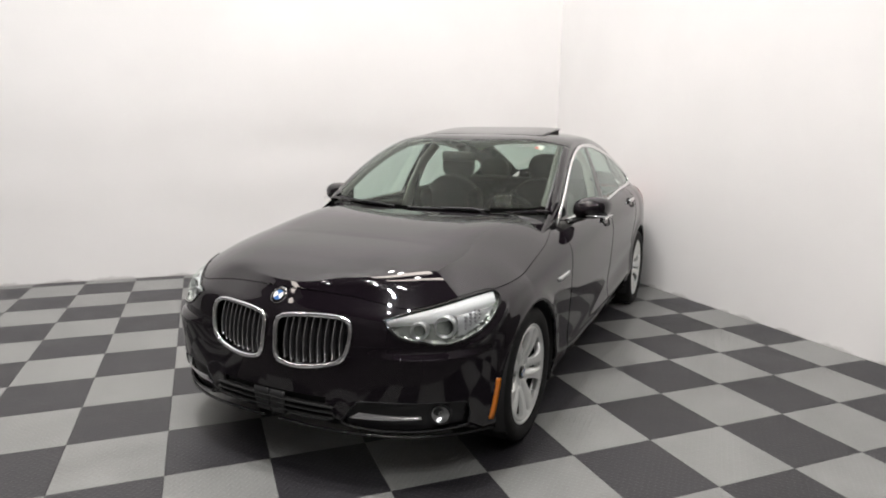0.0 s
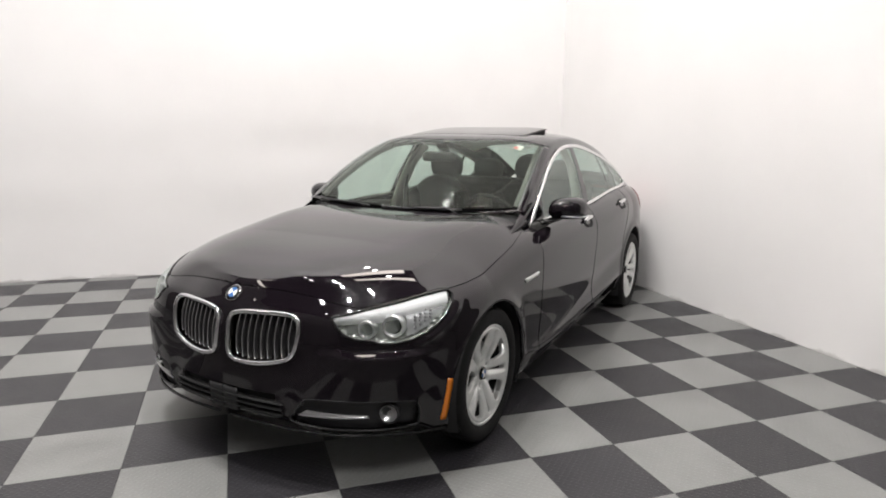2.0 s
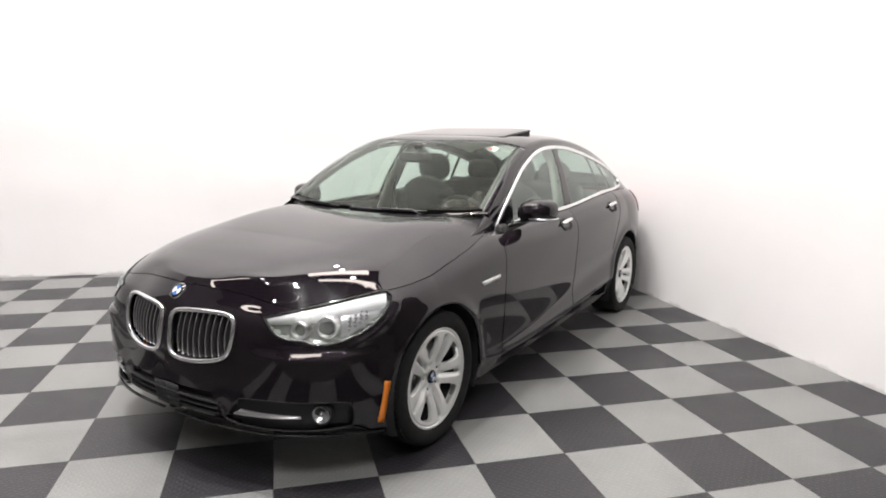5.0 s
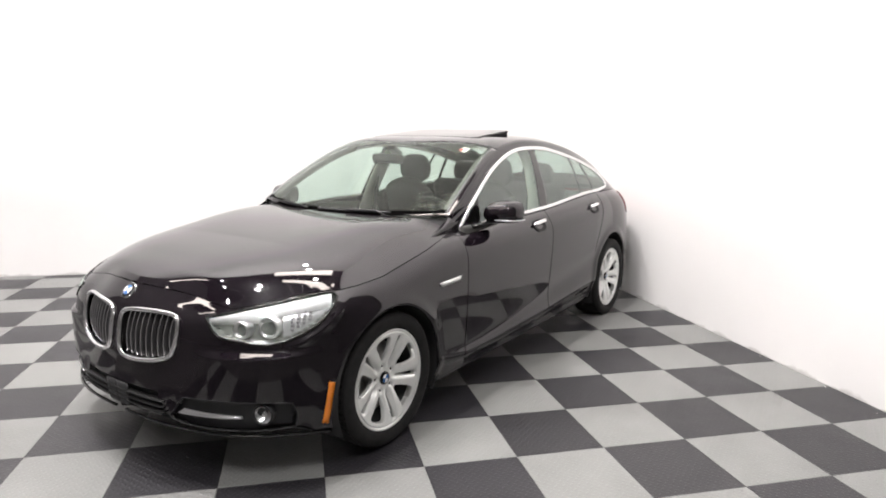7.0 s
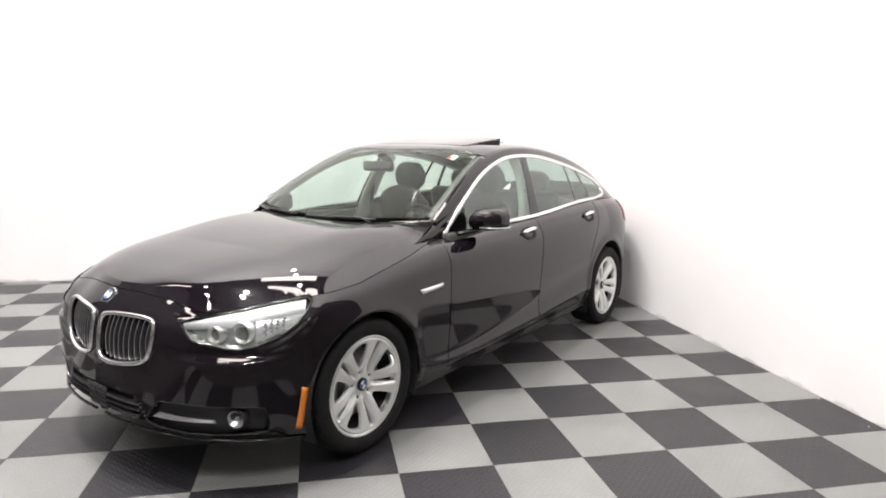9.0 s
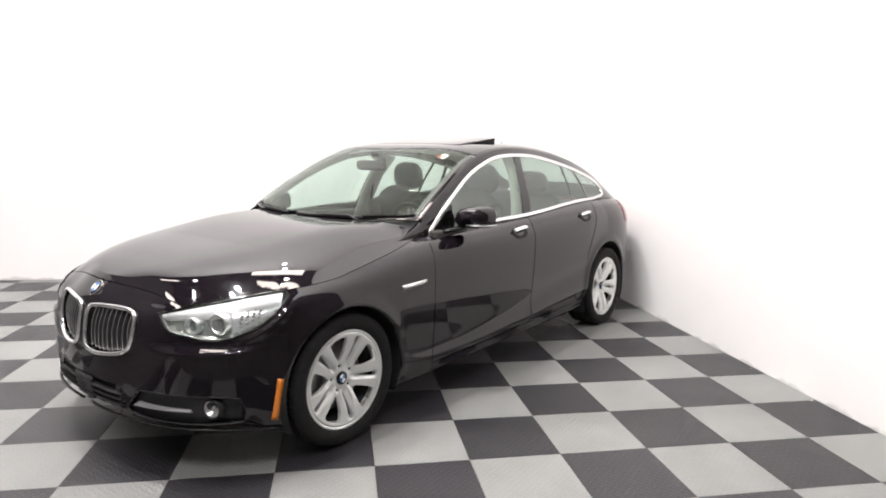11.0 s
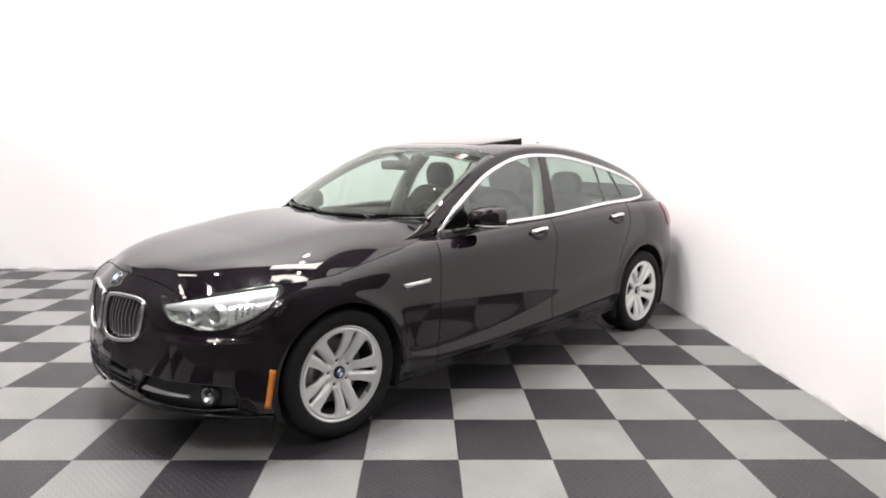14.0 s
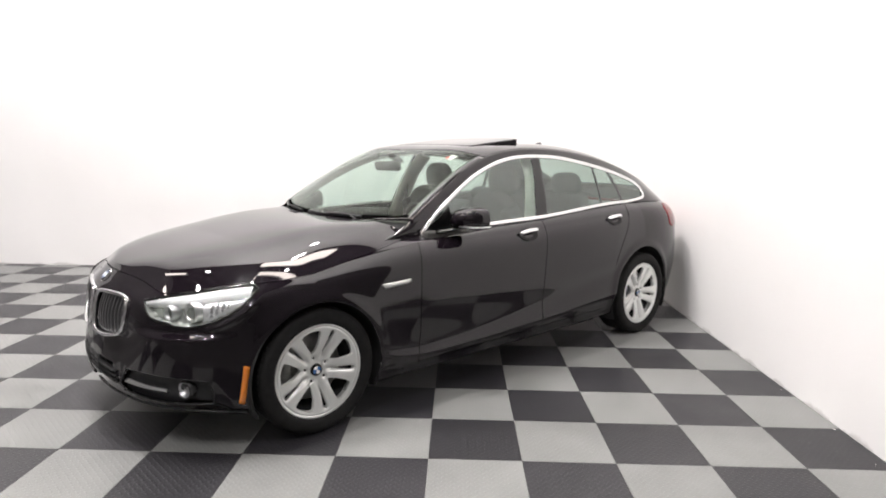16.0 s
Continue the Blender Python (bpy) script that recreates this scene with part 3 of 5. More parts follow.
def in_quarter(p):
    return (rear_line(p) < 0) & (tail_line(p) > 0) & outside_arches(p) & (tail_lamp_sd(p) > 0) & ~((sill_line(p) < 0) & (p[:, 0] > -2.75))


def in_rear_bumper(p):
    return (tail_line(p) < 0) & (tail_lamp_sd(p) > 0)


def fair(ob, sheet, side=0):
    """Give a body panel the normals of the whole sheet, so that reflections run on across joints."""
    h = 1e-4
    Q, R = np.minimum(sheet.Q, sheet.Q.max() - 2 * h), np.minimum(sheet.R, sheet.R.max() - 2 * h)
    p = sheet.fn(Q, R)
    nr = np.cross(sheet.fn(Q + h, R) - p, sheet.fn(Q, R + h) - p)
    nr /= np.linalg.norm(nr, axis=1, keepdims=True) + 1e-12
    if nr[:, 0].dot(p[:, 0] + 1.5) + nr[:, 1].dot(p[:, 1]) < 0:
        nr = -nr
    if sheet.tree is None:
        sheet.tree = kdtree.KDTree(len(p))
        for i, a in enumerate(sheet.points()):
            sheet.tree.insert(a, i)
        sheet.tree.balance()
    out = []
    for v in ob.data.vertices:
        s = -1 if v.co.y < 0 else 1
        i = sheet.tree.find((v.co.x, abs(v.co.y), v.co.z))[1]
        out.append((nr[i, 0], nr[i, 1] * s, nr[i, 2]))
    ob.data.normals_split_custom_set_from_vertices(out)
    return ob


def relax(p, f, weight, rounds):
    """Even out a surface: each point drawn to the middle of its neighbours by its weight."""
    a, b = np.concatenate([f.ravel(), np.roll(f, -1, axis=1).ravel()]), np.concatenate([np.roll(f, -1, axis=1).ravel(), f.ravel()])
    count = np.bincount(a, minlength=len(p))[:, None] + 1e-9
    for _ in range(rounds):
        mid = np.stack([np.bincount(a, p[b, k], len(p)) for k in range(3)], axis=1) / count
        p = p + (mid - p) * weight[:, None]
    return p


def shade(ob, p, f):
    """Give a panel the normals of its open surface, without its turned edge."""
    nr = np.zeros_like(p)
    fn = np.cross(p[f[:, 2]] - p[f[:, 0]], p[f[:, 3]] - p[f[:, 1]])
    for k in range(4):
        np.add.at(nr, f[:, k], fn)
    nr[np.abs(p[:, 1]) < 1e-4, 1] = 0
    nr /= np.linalg.norm(nr, axis=1, keepdims=True) + 1e-12
    used = np.unique(f)
    tree = kdtree.KDTree(len(used))
    for i in used:
        tree.insert(p[i], int(i))
    tree.balance()
    out = []
    for v in ob.data.vertices:
        a = nr[tree.find((v.co.x, abs(v.co.y), v.co.z))[1]]
        out.append((a[0], a[1] * (-1 if v.co.y < 0 else 1), a[2]))
    ob.data.normals_split_custom_set_from_vertices(out)
    return ob


# the bumper's face is evened out below the ledge
bump_p, bump_f = shell.points(), shell.quads()
bump_f = bump_f[in_bumper(bump_p[bump_f].mean(axis=1))]
bump_w = 0.5 * np.clip((0.585 - bump_p[:, 2]) / 0.05, 0, 1) * np.clip((bump_p[:, 0] - 0.45) / 0.1, 0, 1)
rims = np.sort(np.stack([bump_f, np.roll(bump_f, -1, axis=1)], axis=2).reshape(-1, 2), axis=1)
rims, times = np.unique(rims, axis=0, return_counts=True)
bump_w[np.unique(rims[times == 1])] = 0
bump_p = relax(bump_p, bump_f, bump_w, 45)
bumper = shade(part("front_bumper", (*whole(finish_panel(bump_p, bump_f, 0.0, 0.008)), PAINT), car, "glossy black front bumper with lower lip"), bump_p, bump_f)
rear_bumper = fair(part("rear_bumper", (*whole(shell.panel(in_rear_bumper)), PAINT), car), shell)
SIDES = (1, -1)
doors = {}
for s in SIDES:
    fair(part("front_fender", (*shell.panel(in_fender, side=s), PAINT), car), shell)
    doors[s, 0] = fair(part("front_door", (*shell.panel(in_front_door, side=s), PAINT), car), shell)
    doors[s, 1] = fair(part("rear_door", (*shell.panel(in_rear_door, side=s), PAINT), car), shell)
    fair(part("sill", (*shell.panel(in_sill, side=s), PAINT), car), shell)
    fair(part("quarter_panel", (*shell.panel(in_quarter, side=s), PAINT), car), shell)
    part("tail_lamp", (*shell.panel(lambda p: tail_lamp_sd(p) < 0, lip=0.02, side=s, sink=-0.005), RED), car, "red tail lamp lens")

# ---- hood ----
q_fine = np.linspace(0, 3.4, 800)
edge_fine = low_body(q_fine, np.full(800, 9.0))
HOOD_U, HOOD_Z = [-0.66, -0.62, -0.3, 0.0, 0.2, 0.5, 0.66, 0.712], [1.064, 1.063, 1.048, 1.016, 0.987, 0.928, 0.880, 0.857]
Q_HOOD = float(np.interp(0.665, -edge_fine[:, 0], q_fine))


def hood_surface(q, s):
    E = low_body(np.clip(q, 0, 8), np.full(len(q), 9.0))
    u, v, z = E[:, 0], E[:, 1] * s, E[:, 2]
    zc = smooth_curve(HOOD_U, HOOD_Z, u)
    rise = zc - z
    lift = rise * (1 - np.abs(s) ** (4.3 + 5.5 * np.clip((0.10 - u) / 0.6, 0, 1) ** 1.3))
    ridge = 0.005 * np.exp(-((s - 0.70) / 0.085) ** 2) * np.clip((0.50 - u) / 0.5, 0, 1) * np.clip((u + 0.66) / 0.35, 0, 1)
    u2 = u + 0.20 * (1 - s ** 2) * np.clip(-(u - 0.2) / 0.82, 0, 1)  # the rear edge runs ahead at its ends
    return np.stack([u2, v, z + lift + ridge], axis=1)


hood_q = shell.Q.reshape(shell.shape)[:, -1]
hood_q = hood_q[hood_q <= Q_HOOD]
hood_sheet = Sheet(hood_surface, hood_q, np.linspace(1, 0, 46), 0.016)
# the hood's top and the strip of the body above the joint are one panel
n_shell, m_shell, m_hood = len(shell.Q), shell.shape[1], hood_sheet.shape[1]
hood_p = np.concatenate([shell.points(), hood_sheet.points()])
top_f = hood_sheet.quads() + n_shell
edge_of = np.arange(len(hood_p))
edge_of[n_shell + np.arange(len(hood_q)) * m_hood] = np.arange(len(hood_q)) * m_shell + m_shell - 1
top_f = edge_of[top_f]
strip_f = shell.quads()
strip_f = strip_f[hood_cut(hood_p[strip_f].mean(axis=1)) > 0]
hood_f = np.concatenate([strip_f, top_f])


# one flowing curve where the strip meets the top
hood_w = np.zeros(len(hood_p))
hood_w[np.unique(strip_f)] = 0.5
cols = np.arange(m_hood)
hood_w[n_shell:] = np.tile(0.5 * np.clip((20 - cols) / 10, 0, 1), len(hood_q))
edges = np.sort(np.stack([hood_f, np.roll(hood_f, -1, axis=1)], axis=2).reshape(-1, 2), axis=1)
pairs, times = np.unique(edges, axis=0, return_counts=True)
hood_w[np.unique(pairs[times == 1])] = 0
hood_w[np.abs(hood_p[:, 1]) < 0.02] = 0
hood_p = relax(hood_p, hood_f, hood_w, 90)


shade(part("hood", (*whole(finish_panel(hood_p, hood_f, 0.0, 0.008)), PAINT), car, "long glossy black hood with two creases"), hood_p, hood_f)

# ---- roof, windscreen and pillars ----
RAIL_U = [-0.70, -0.85, -1.0, -1.2, -1.42, -1.7, -2.0, -2.5, -3.0, -3.4, -3.8, -4.0]
RAIL_V = [0.800, 0.784, 0.763, 0.728, 0.690, 0.656, 0.635, 0.615, 0.620, 0.615, 0.500, 0.450]
RAIL_Z = [1.075, 1.175, 1.265, 1.370, 1.455, 1.503, 1.515, 1.482, 1.388, 1.268, 1.150, 1.090]
TOP_U = [-0.48, -0.6, -0.8, -1.0, -1.2, -1.3, -1.5, -1.8, -2.1, -2.5, -3.0, -3.5, -3.8, -4.0]
TOP_Z = [1.055, 1.130, 1.258, 1.377, 1.474, 1.507, 1.534, 1.551, 1.557, 1.547, 1.465, 1.300, 1.180, 1.090]
BASE_U = -0.48


def back(xs, ys, u):
    return smooth_curve([-x for x in xs], ys, -u)


def rail(u):
    """Half width and height of the edge between side and top."""
    t = np.clip((BASE_U - u) / (BASE_U + 0.70), 0, 1)
    v = np.where(u > -0.70, 0.78 * np.sqrt(t), back(RAIL_U, RAIL_V, u))
    z = np.where(u > -0.70, 1.055 + 0.020 * t, back(RAIL_U, RAIL_Z, u))
    return v, z


def top_surface(w, s):
    u = -w
    v, z = rail(u)
    zc = back(TOP_U, TOP_Z, u)
    n = np.interp(w, [0.5, 0.8, 1.2, 1.6, 4], [2.1, 2.4, 3.7, 4.8, 3.4])
    return np.stack([u, v * s, z + (zc - z) * (1 - np.abs(s) ** n)], axis=1)


w_steps = 0.48 + 0.22 * np.linspace(0.03, 1, 22) ** 2
top_sheet = Sheet(top_surface, np.concatenate([w_steps, np.arange(0.715, 3.80, 0.016)]), np.concatenate([np.linspace(1, 0.95, 4), np.linspace(0.95, 0, 43)[1:]]), 0.015)


def header(p):
    return p[:, 0] + 1.235 + 0.11 * (p[:, 1] / 0.6) ** 2


def back_glass(p):
    return np.maximum(np.abs(p[:, 1]) - 0.52, np.abs(p[:, 0] + 3.35) - 0.42)


SUNROOF = [(-1.46, -0.1), (-1.46, 0.44), (-1.50, 0.47), (-1.95, 0.47), (-1.98, 0.44), (-1.98, -0.1)]


def sunroof(p):
    return loop_distance(SUNROOF, p[:, 0], p[:, 1])


def pillar(p):
    """Width of the painted pillar beside the windscreen."""
    v, z = rail(p[:, 0])
    return np.where(p[:, 0] < -0.60, np.abs(p[:, 1]) - 0.95 * v, -1)


def frit(p):
    """Positive on the black band along the windshield's foot."""
    return p[:, 0] - (BASE_U - 0.22 * (p[:, 1] / 0.78) ** 2 - 0.035)


def shade_line(p):
    return header(p) - 0.03


for cut in (header, shade_line, frit, back_glass, sunroof):
    top_sheet.snap(cut)
part("windshield", (*whole(top_sheet.panel(lambda p: (shade_line(p) > 0) & (pillar(p) < 0) & (frit(p) < 0), lip=0)), WINDSHIELD), car, "clear raked windshield with a slight green tint")
part("windshield_shade_band", (*whole(top_sheet.panel(lambda p: (header(p) > 0) & (shade_line(p) < 0) & (pillar(p) < 0), lip=0)), SHADE), car, "dark shade band along the windshield's top")
part("windshield_base_band", (*whole(top_sheet.panel(lambda p: (frit(p) > 0) & (pillar(p) < 0), lip=0)), SEAM), car, "black printed band at the windshield's foot")
for s in (1, -1):
    part("windshield_pillar", (*top_sheet.panel(lambda p: (header(p) > 0) & (pillar(p) > 0), lip=0.004, side=s), PAINT), car, "black painted windshield pillar")
part("roof", (*whole(top_sheet.panel(lambda p: (header(p) < 0) & (back_glass(p) > 0) & (sunroof(p) > 0) & (p[:, 0] > -3.9))), PAINT), car, "black painted roof with an open sunroof")
part("rear_window", (*whole(top_sheet.panel(lambda p: back_glass(p) < 0, lip=0)), SIDEGLASS), car)


def sunroof_panel():
    p0 = top_sheet.panel(lambda p: sunroof(p) < 0, gap=0.0008, lip=0.006)
    v, f = whole(p0)
    raised = [(x, y, z + 0.037 * max(0.0, (-1.46 - x) / 0.52) ** 1.25) for x, y, z in v]
    return raised, f


def sunroof_skirt(s):
    """Dark folded cloth between the roof and the raised panel's side and rear."""
    xs = np.linspace(-1.50, -1.965, 14)
    path = [(x, 0.452 * s) for x in xs] + [(-1.965, y * s) for y in np.linspace(0.44, 0.0, 8)]
    verts, faces = [], []
    for x, y in path:
        v, z = rail(np.array([x]))
        low = float(top_surface(np.array([-x]), np.array([abs(y) / v[0]]))[0][2])
        verts += [(x, y, low - 0.012), (x, y, low - 0.006 + 0.037 * max(0.0, (-1.46 - x) / 0.52) ** 1.25)]
    for i in range(len(path) - 1):
        faces.append((2 * i, 2 * i + 1, 2 * i + 3, 2 * i + 2))
    return verts, faces


roof_glass = part("sunroof_panel", (*sunroof_panel(), PAINT), car, "tinted glass sunroof panel tilted open")
for s in SIDES:
    part("sunroof_skirt", (*sunroof_skirt(s), DARK), roof_glass)

# ---- sides above the belt ----
belt_q = np.linspace(2.0, 8, 1500)
belt = low_body(belt_q, np.full(1500, 9.0))


def side_surface(w, f):
    u = -w
    bv, bz = np.interp(w, -belt[:, 0], belt[:, 1]), np.interp(w, -belt[:, 0], belt[:, 2])
    rv, rz = rail(u)
    bow = 0.05 * f * (1 - f) * np.clip((rz - bz) / 0.4, 0, 1)
    return np.stack([u, bv + (rv - bv) * f + bow, bz + (rz - bz) * f + bow * 0.3], axis=1)


DLO_TOP = [(-0.752, 0.990), (-0.836, 1.066), (-0.978, 1.177), (-1.208, 1.312), (-1.442, 1.398), (-1.645, 1.440), (-1.90, 1.455), (-2.20, 1.445),
           (-2.55, 1.397), (-2.84, 1.340), (-3.05, 1.287), (-3.165, 1.245), (-3.218, 1.200), (-3.222, 1.155)]
DLO_LOW = [(-3.175, 1.122), (-2.97, 1.100), (-2.56, 1.088), (-1.85, 1.040), (-1.28, 1.018), (-0.85, 0.993)]


def smooth_open(points, n=6):
    P = np.array(points, float)
    return cr(P, np.linspace(0, len(P) - 1, (len(P) - 1) * n + 1))


DLO_LINE = np.concatenate([smooth_open(DLO_TOP + DLO_LOW[:2]), smooth_open(DLO_LOW[1:])[1:]])


def dlo(p):
    return loop_distance(DLO_LINE, p[:, 0], p[:, 2])


def line(a, b):
    """Signed distance from an upright line in (x, z): positive ahead of it."""
    (x0, z0), (x1, z1) = a, b
    return lambda p: (p[:, 0] - x0 - (x1 - x0) * (p[:, 2] - z0) / (z1 - z0))


PILLARS = {"b_front": line((-1.755, 1.03), (-1.875, 1.45)), "b_rear": line((-1.885, 1.04), (-1.965, 1.45)),
           "c_front": line((-2.548, 1.09), (-2.600, 1.38)), "c_rear": line((-2.572, 1.09), (-2.622, 1.38)),
           "d_front": line((-2.850, 1.09), (-2.800, 1.345)), "d_rear": line((-2.885, 1.09), (-2.835, 1.345))}
side_sheet = Sheet(side_surface, np.arange(0.70, 3.80, 0.0135), np.linspace(0, 1, 34), 0.0135)
side_sheet.snap(dlo)
for cut in PILLARS.values():
    side_sheet.snap(cut, 0.5)


def side_to_uz(u, z):
    """The point of the side at u and height z."""
    u, z = np.atleast_1d(u), np.atleast_1d(z)
    f = np.full(len(u), 0.5)
    for _ in range(12):
        p = side_surface(-u, f)
        rv, rz = rail(u)
        f = f + (z - p[:, 2]) / 0.4 * 0.9
    return side_surface(-u, np.clip(f, -0.2, 1.1))


for s in SIDES:
    part("side_frame", (*side_sheet.panel(lambda p: dlo(p) > 0, gap=0.0, lip=0.004, side=s), PAINT), car, "black painted window frame and pillar")
    inside = lambda p: dlo(p) < 0
    b1, b2, c1, c2, d1, d2 = (PILLARS[k] for k in ("b_front", "b_rear", "c_front", "c_rear", "d_front", "d_rear"))
    part("side_window", (*side_sheet.panel(lambda p: inside(p) & (b1(p) > 0), gap=0, lip=0, side=s), SIDEGLASS), doors[s, 0], "tinted side window glass")
    part("side_window", (*side_sheet.panel(lambda p: inside(p) & (b2(p) < 0) & (c1(p) > 0), gap=0, lip=0, side=s), SIDEGLASS), doors[s, 1], "tinted side window glass")
    part("side_window", (*side_sheet.panel(lambda p: inside(p) & (c2(p) < 0) & (d1(p) > 0), gap=0, lip=0, side=s), SIDEGLASS), doors[s, 1], "tinted side window glass")
    part("side_window", (*side_sheet.panel(lambda p: inside(p) & (d2(p) < 0), gap=0, lip=0, side=s), SIDEGLASS), car, "small tinted quarter window")
    part("pillar_trim", (*side_sheet.panel(lambda p: inside(p) & (b1(p) < 0) & (b2(p) > 0), gap=0.0, lip=0.008, side=s), GLOSS_BLACK), doors[s, 0])
    part("pillar_trim", (*side_sheet.panel(lambda p: inside(p) & (c1(p) < 0) & (c2(p) > 0), gap=0.0, lip=0.008, side=s), GLOSS_BLACK), doors[s, 1])
    part("pillar_trim", (*side_sheet.panel(lambda p: inside(p) & (d1(p) < 0) & (d2(p) > 0), gap=0.0, lip=0.008, side=s), GLOSS_BLACK), doors[s, 1])
    pts = side_to_uz(DLO_LINE[:, 0], DLO_LINE[:, 1])
    pts[:, 1] += 0.006
    ring = [(x, y * s, z) for x, y, z in pts]
    part("window_chrome", (*tube(ring, 0.01, 8, closed=True, flat=(0.030, 0.018, (0, s, 0))), TRIM), car, "bright chrome strip round the side windows")

# ---- tailgate between the roof's end and the bumper line ----
q_rear = np.linspace(6, 8, 600)
r9_rear = low_body(q_rear, np.full(600, 9.0))
tail_v, tail_f = [], []
for i in range(21):
    s_ = i / 20
    t_top = top_surface(np.array([3.79]), np.array([s_]))[0]
    qv = float(np.interp(-0.56 * s_, -r9_rear[:, 1], q_rear))
    bot = low_body(np.array([qv]), np.array([9.0]))[0]
    for k in range(6):
        f = k / 5
        pt = t_top + (bot - t_top) * f
        tail_v.append((pt[0] - 0.03 * math.sin(math.pi * f), pt[1], pt[2]))
for i in range(20):
    for k in range(5):
        a = i * 6 + k
        tail_f.append((a, a + 6, a + 7, a + 1))
part("tailgate", (*whole((tail_v, tail_f)), PAINT), car)

# ---- edge along the windshield, grey metal in place of its highlight ----
for s in SIDES:
    us = np.linspace(-0.70, -1.40, 30)
    rv, rz = rail(us)
    part("windshield_edge", (*tube([(u, (v - 0.040) * s, z + 0.012) for u, v, z in zip(us, rv, rz)], 0.006, 8, flat=(0.010, 0.010, (0, 0.6 * s, 0.8))), EDGE_GLINT), car, "thin windshield edge, grey metal for the highlight along it")

# ---- painted corner between hood, fender and pillar ----
for s in SIDES:
    corner_v, corner_f = [], []
    for u in np.linspace(-0.40, -0.86, 24):
        bv, bz = float(np.interp(-u, -belt[:, 0], belt[:, 1])), float(np.interp(-u, -belt[:, 0], belt[:, 2]))
        t = min(1.0, max(0.0, (-0.40 - u) / 0.31))
        rv, rz = (float(a[0]) for a in rail(np.array([min(u, -0.71)])))
        top_z, top_v = bz + (rz - bz) * t ** 2, bv - 0.004 + (rv - 0.012 - bv) * t
        for k in range(6):
            f = k / 5
            bulge = 0.022 * math.sin(math.pi * f) * t
            corner_v.append((u, (bv - 0.004 + (top_v - bv) * f + bulge) * s, bz - 0.004 + (top_z - bz) * f + bulge * 0.6))
    for i in range(23):
        for k in range(5):
            a = i * 6 + k
            q = (a, a + 6, a + 7, a + 1)
            corner_f.append(q if s > 0 else q[::-1])
    part("fender_corner", (corner_v, corner_f, PAINT), car)

# ---- wheels ----
PAIR = radians(98)  # the way of one pair of spokes
# half widths of the slit between a pair of spokes and of the window between two pairs, by radius
SLIT_R, SLIT_W = (0.090, 0.092, 0.098, 0.120, 0.165, 0.205, 0.214, 0.219, 0.2215, 0.2225), (0, 0.0018, 0.0030, 0.0054, 0.0096, 0.0140, 0.0142, 0.0115, 0.0072, 0)
WINDOW_R = (0.0945, 0.096, 0.099, 0.109, 0.140, 0.175, 0.198, 0.207, 0.2125, 0.216, 0.2175, 0.2185)
WINDOW_W = (0, 0.0055, 0.0095, 0.0170, 0.0335, 0.047, 0.0545, 0.0560, 0.0540, 0.046, 0.031, 0)


def from_pair(turn, shift=0.0):
    """Angle from the nearest pair of spokes; with a shift of 36 degrees, from the nearest window."""
    return np.mod(turn - PAIR - shift + radians(36), radians(72)) - radians(36)


def wheel_face(turn, r):
    t = np.clip((r - 0.05) / 0.193, 0, 1)
    a, b = from_pair(turn), from_pair(turn, radians(36))
    y = 0.070 + 0.0355 * t + 0.010 * np.sin(math.pi * t)
    y -= 0.021 * np.exp(-(r * np.sin(a) / 0.015) ** 2) * np.clip((r - 0.050) / 0.04, 0, 1) * np.clip((0.231 - r) / 0.02, 0, 1)
    y -= 0.010 * np.exp(-((radians(36) - np.abs(a)) / 0.26) ** 2) * np.clip((r - 0.07) / 0.03, 0, 1) * np.clip((0.231 - r) / 0.03, 0, 1)
    y -= 0.013 * np.exp(-(np.hypot(r * np.cos(b) - 0.066, r * np.sin(b)) / 0.012) ** 2)
    y -= 0.006 * np.clip((r - 0.229) / 0.011, 0, 1) ** 2
    return np.stack([r * np.cos(turn), y, r * np.sin(turn)], axis=1)


def face_part(name, turns, radii, parent, walls=()):
    """A stretch of the wheel's face over a grid of angles (rows over radii); walls: which side edges are turned in."""
    radii = np.asarray(radii)
    n, m = turns.shape
    R = np.repeat(radii[None], n, axis=0)
    Q, R = turns.ravel(), R.ravel()
    h = 1e-5
    p = wheel_face(Q, R)
    nr = np.cross(wheel_face(Q + h, R) - p, wheel_face(Q, R + h) - p)
    nr /= np.linalg.norm(nr, axis=1, keepdims=True)
    verts, normals = [tuple(a) for a in p], [tuple(a) for a in nr]
    faces = [(i * m + j, (i + 1) * m + j, (i + 1) * m + j + 1, i * m + j + 1) for i in range(n - 1) for j in range(m - 1)]
    for row_at, sign in walls:
        k = len(verts)
        for j in range(m):
            i = row_at * m + j
            side = np.array((-math.sin(Q[i]), 0.0, math.cos(Q[i]))) * sign
            verts.append(tuple(p[i] + side * 0.0012 - np.array((0, 0.0016, 0))))
            verts.append(tuple(p[i] + side * 0.0016 - np.array((0, 0.024, 0))))
            normals += [tuple(side * 0.8 + nr[i] * 0.6), tuple(side)]
        for j in range(m - 1):
            i = row_at * m + j
            for q in ((i, i + 1, k + 2 * j + 2, k + 2 * j), (k + 2 * j, k + 2 * j + 2, k + 2 * j + 3, k + 2 * j + 1)):
                faces.append(q if sign < 0 else q[::-1])
    ob = part(name, (verts, faces, ALLOY), parent)
    ob.data.normals_split_custom_set_from_vertices(normals)
    return ob


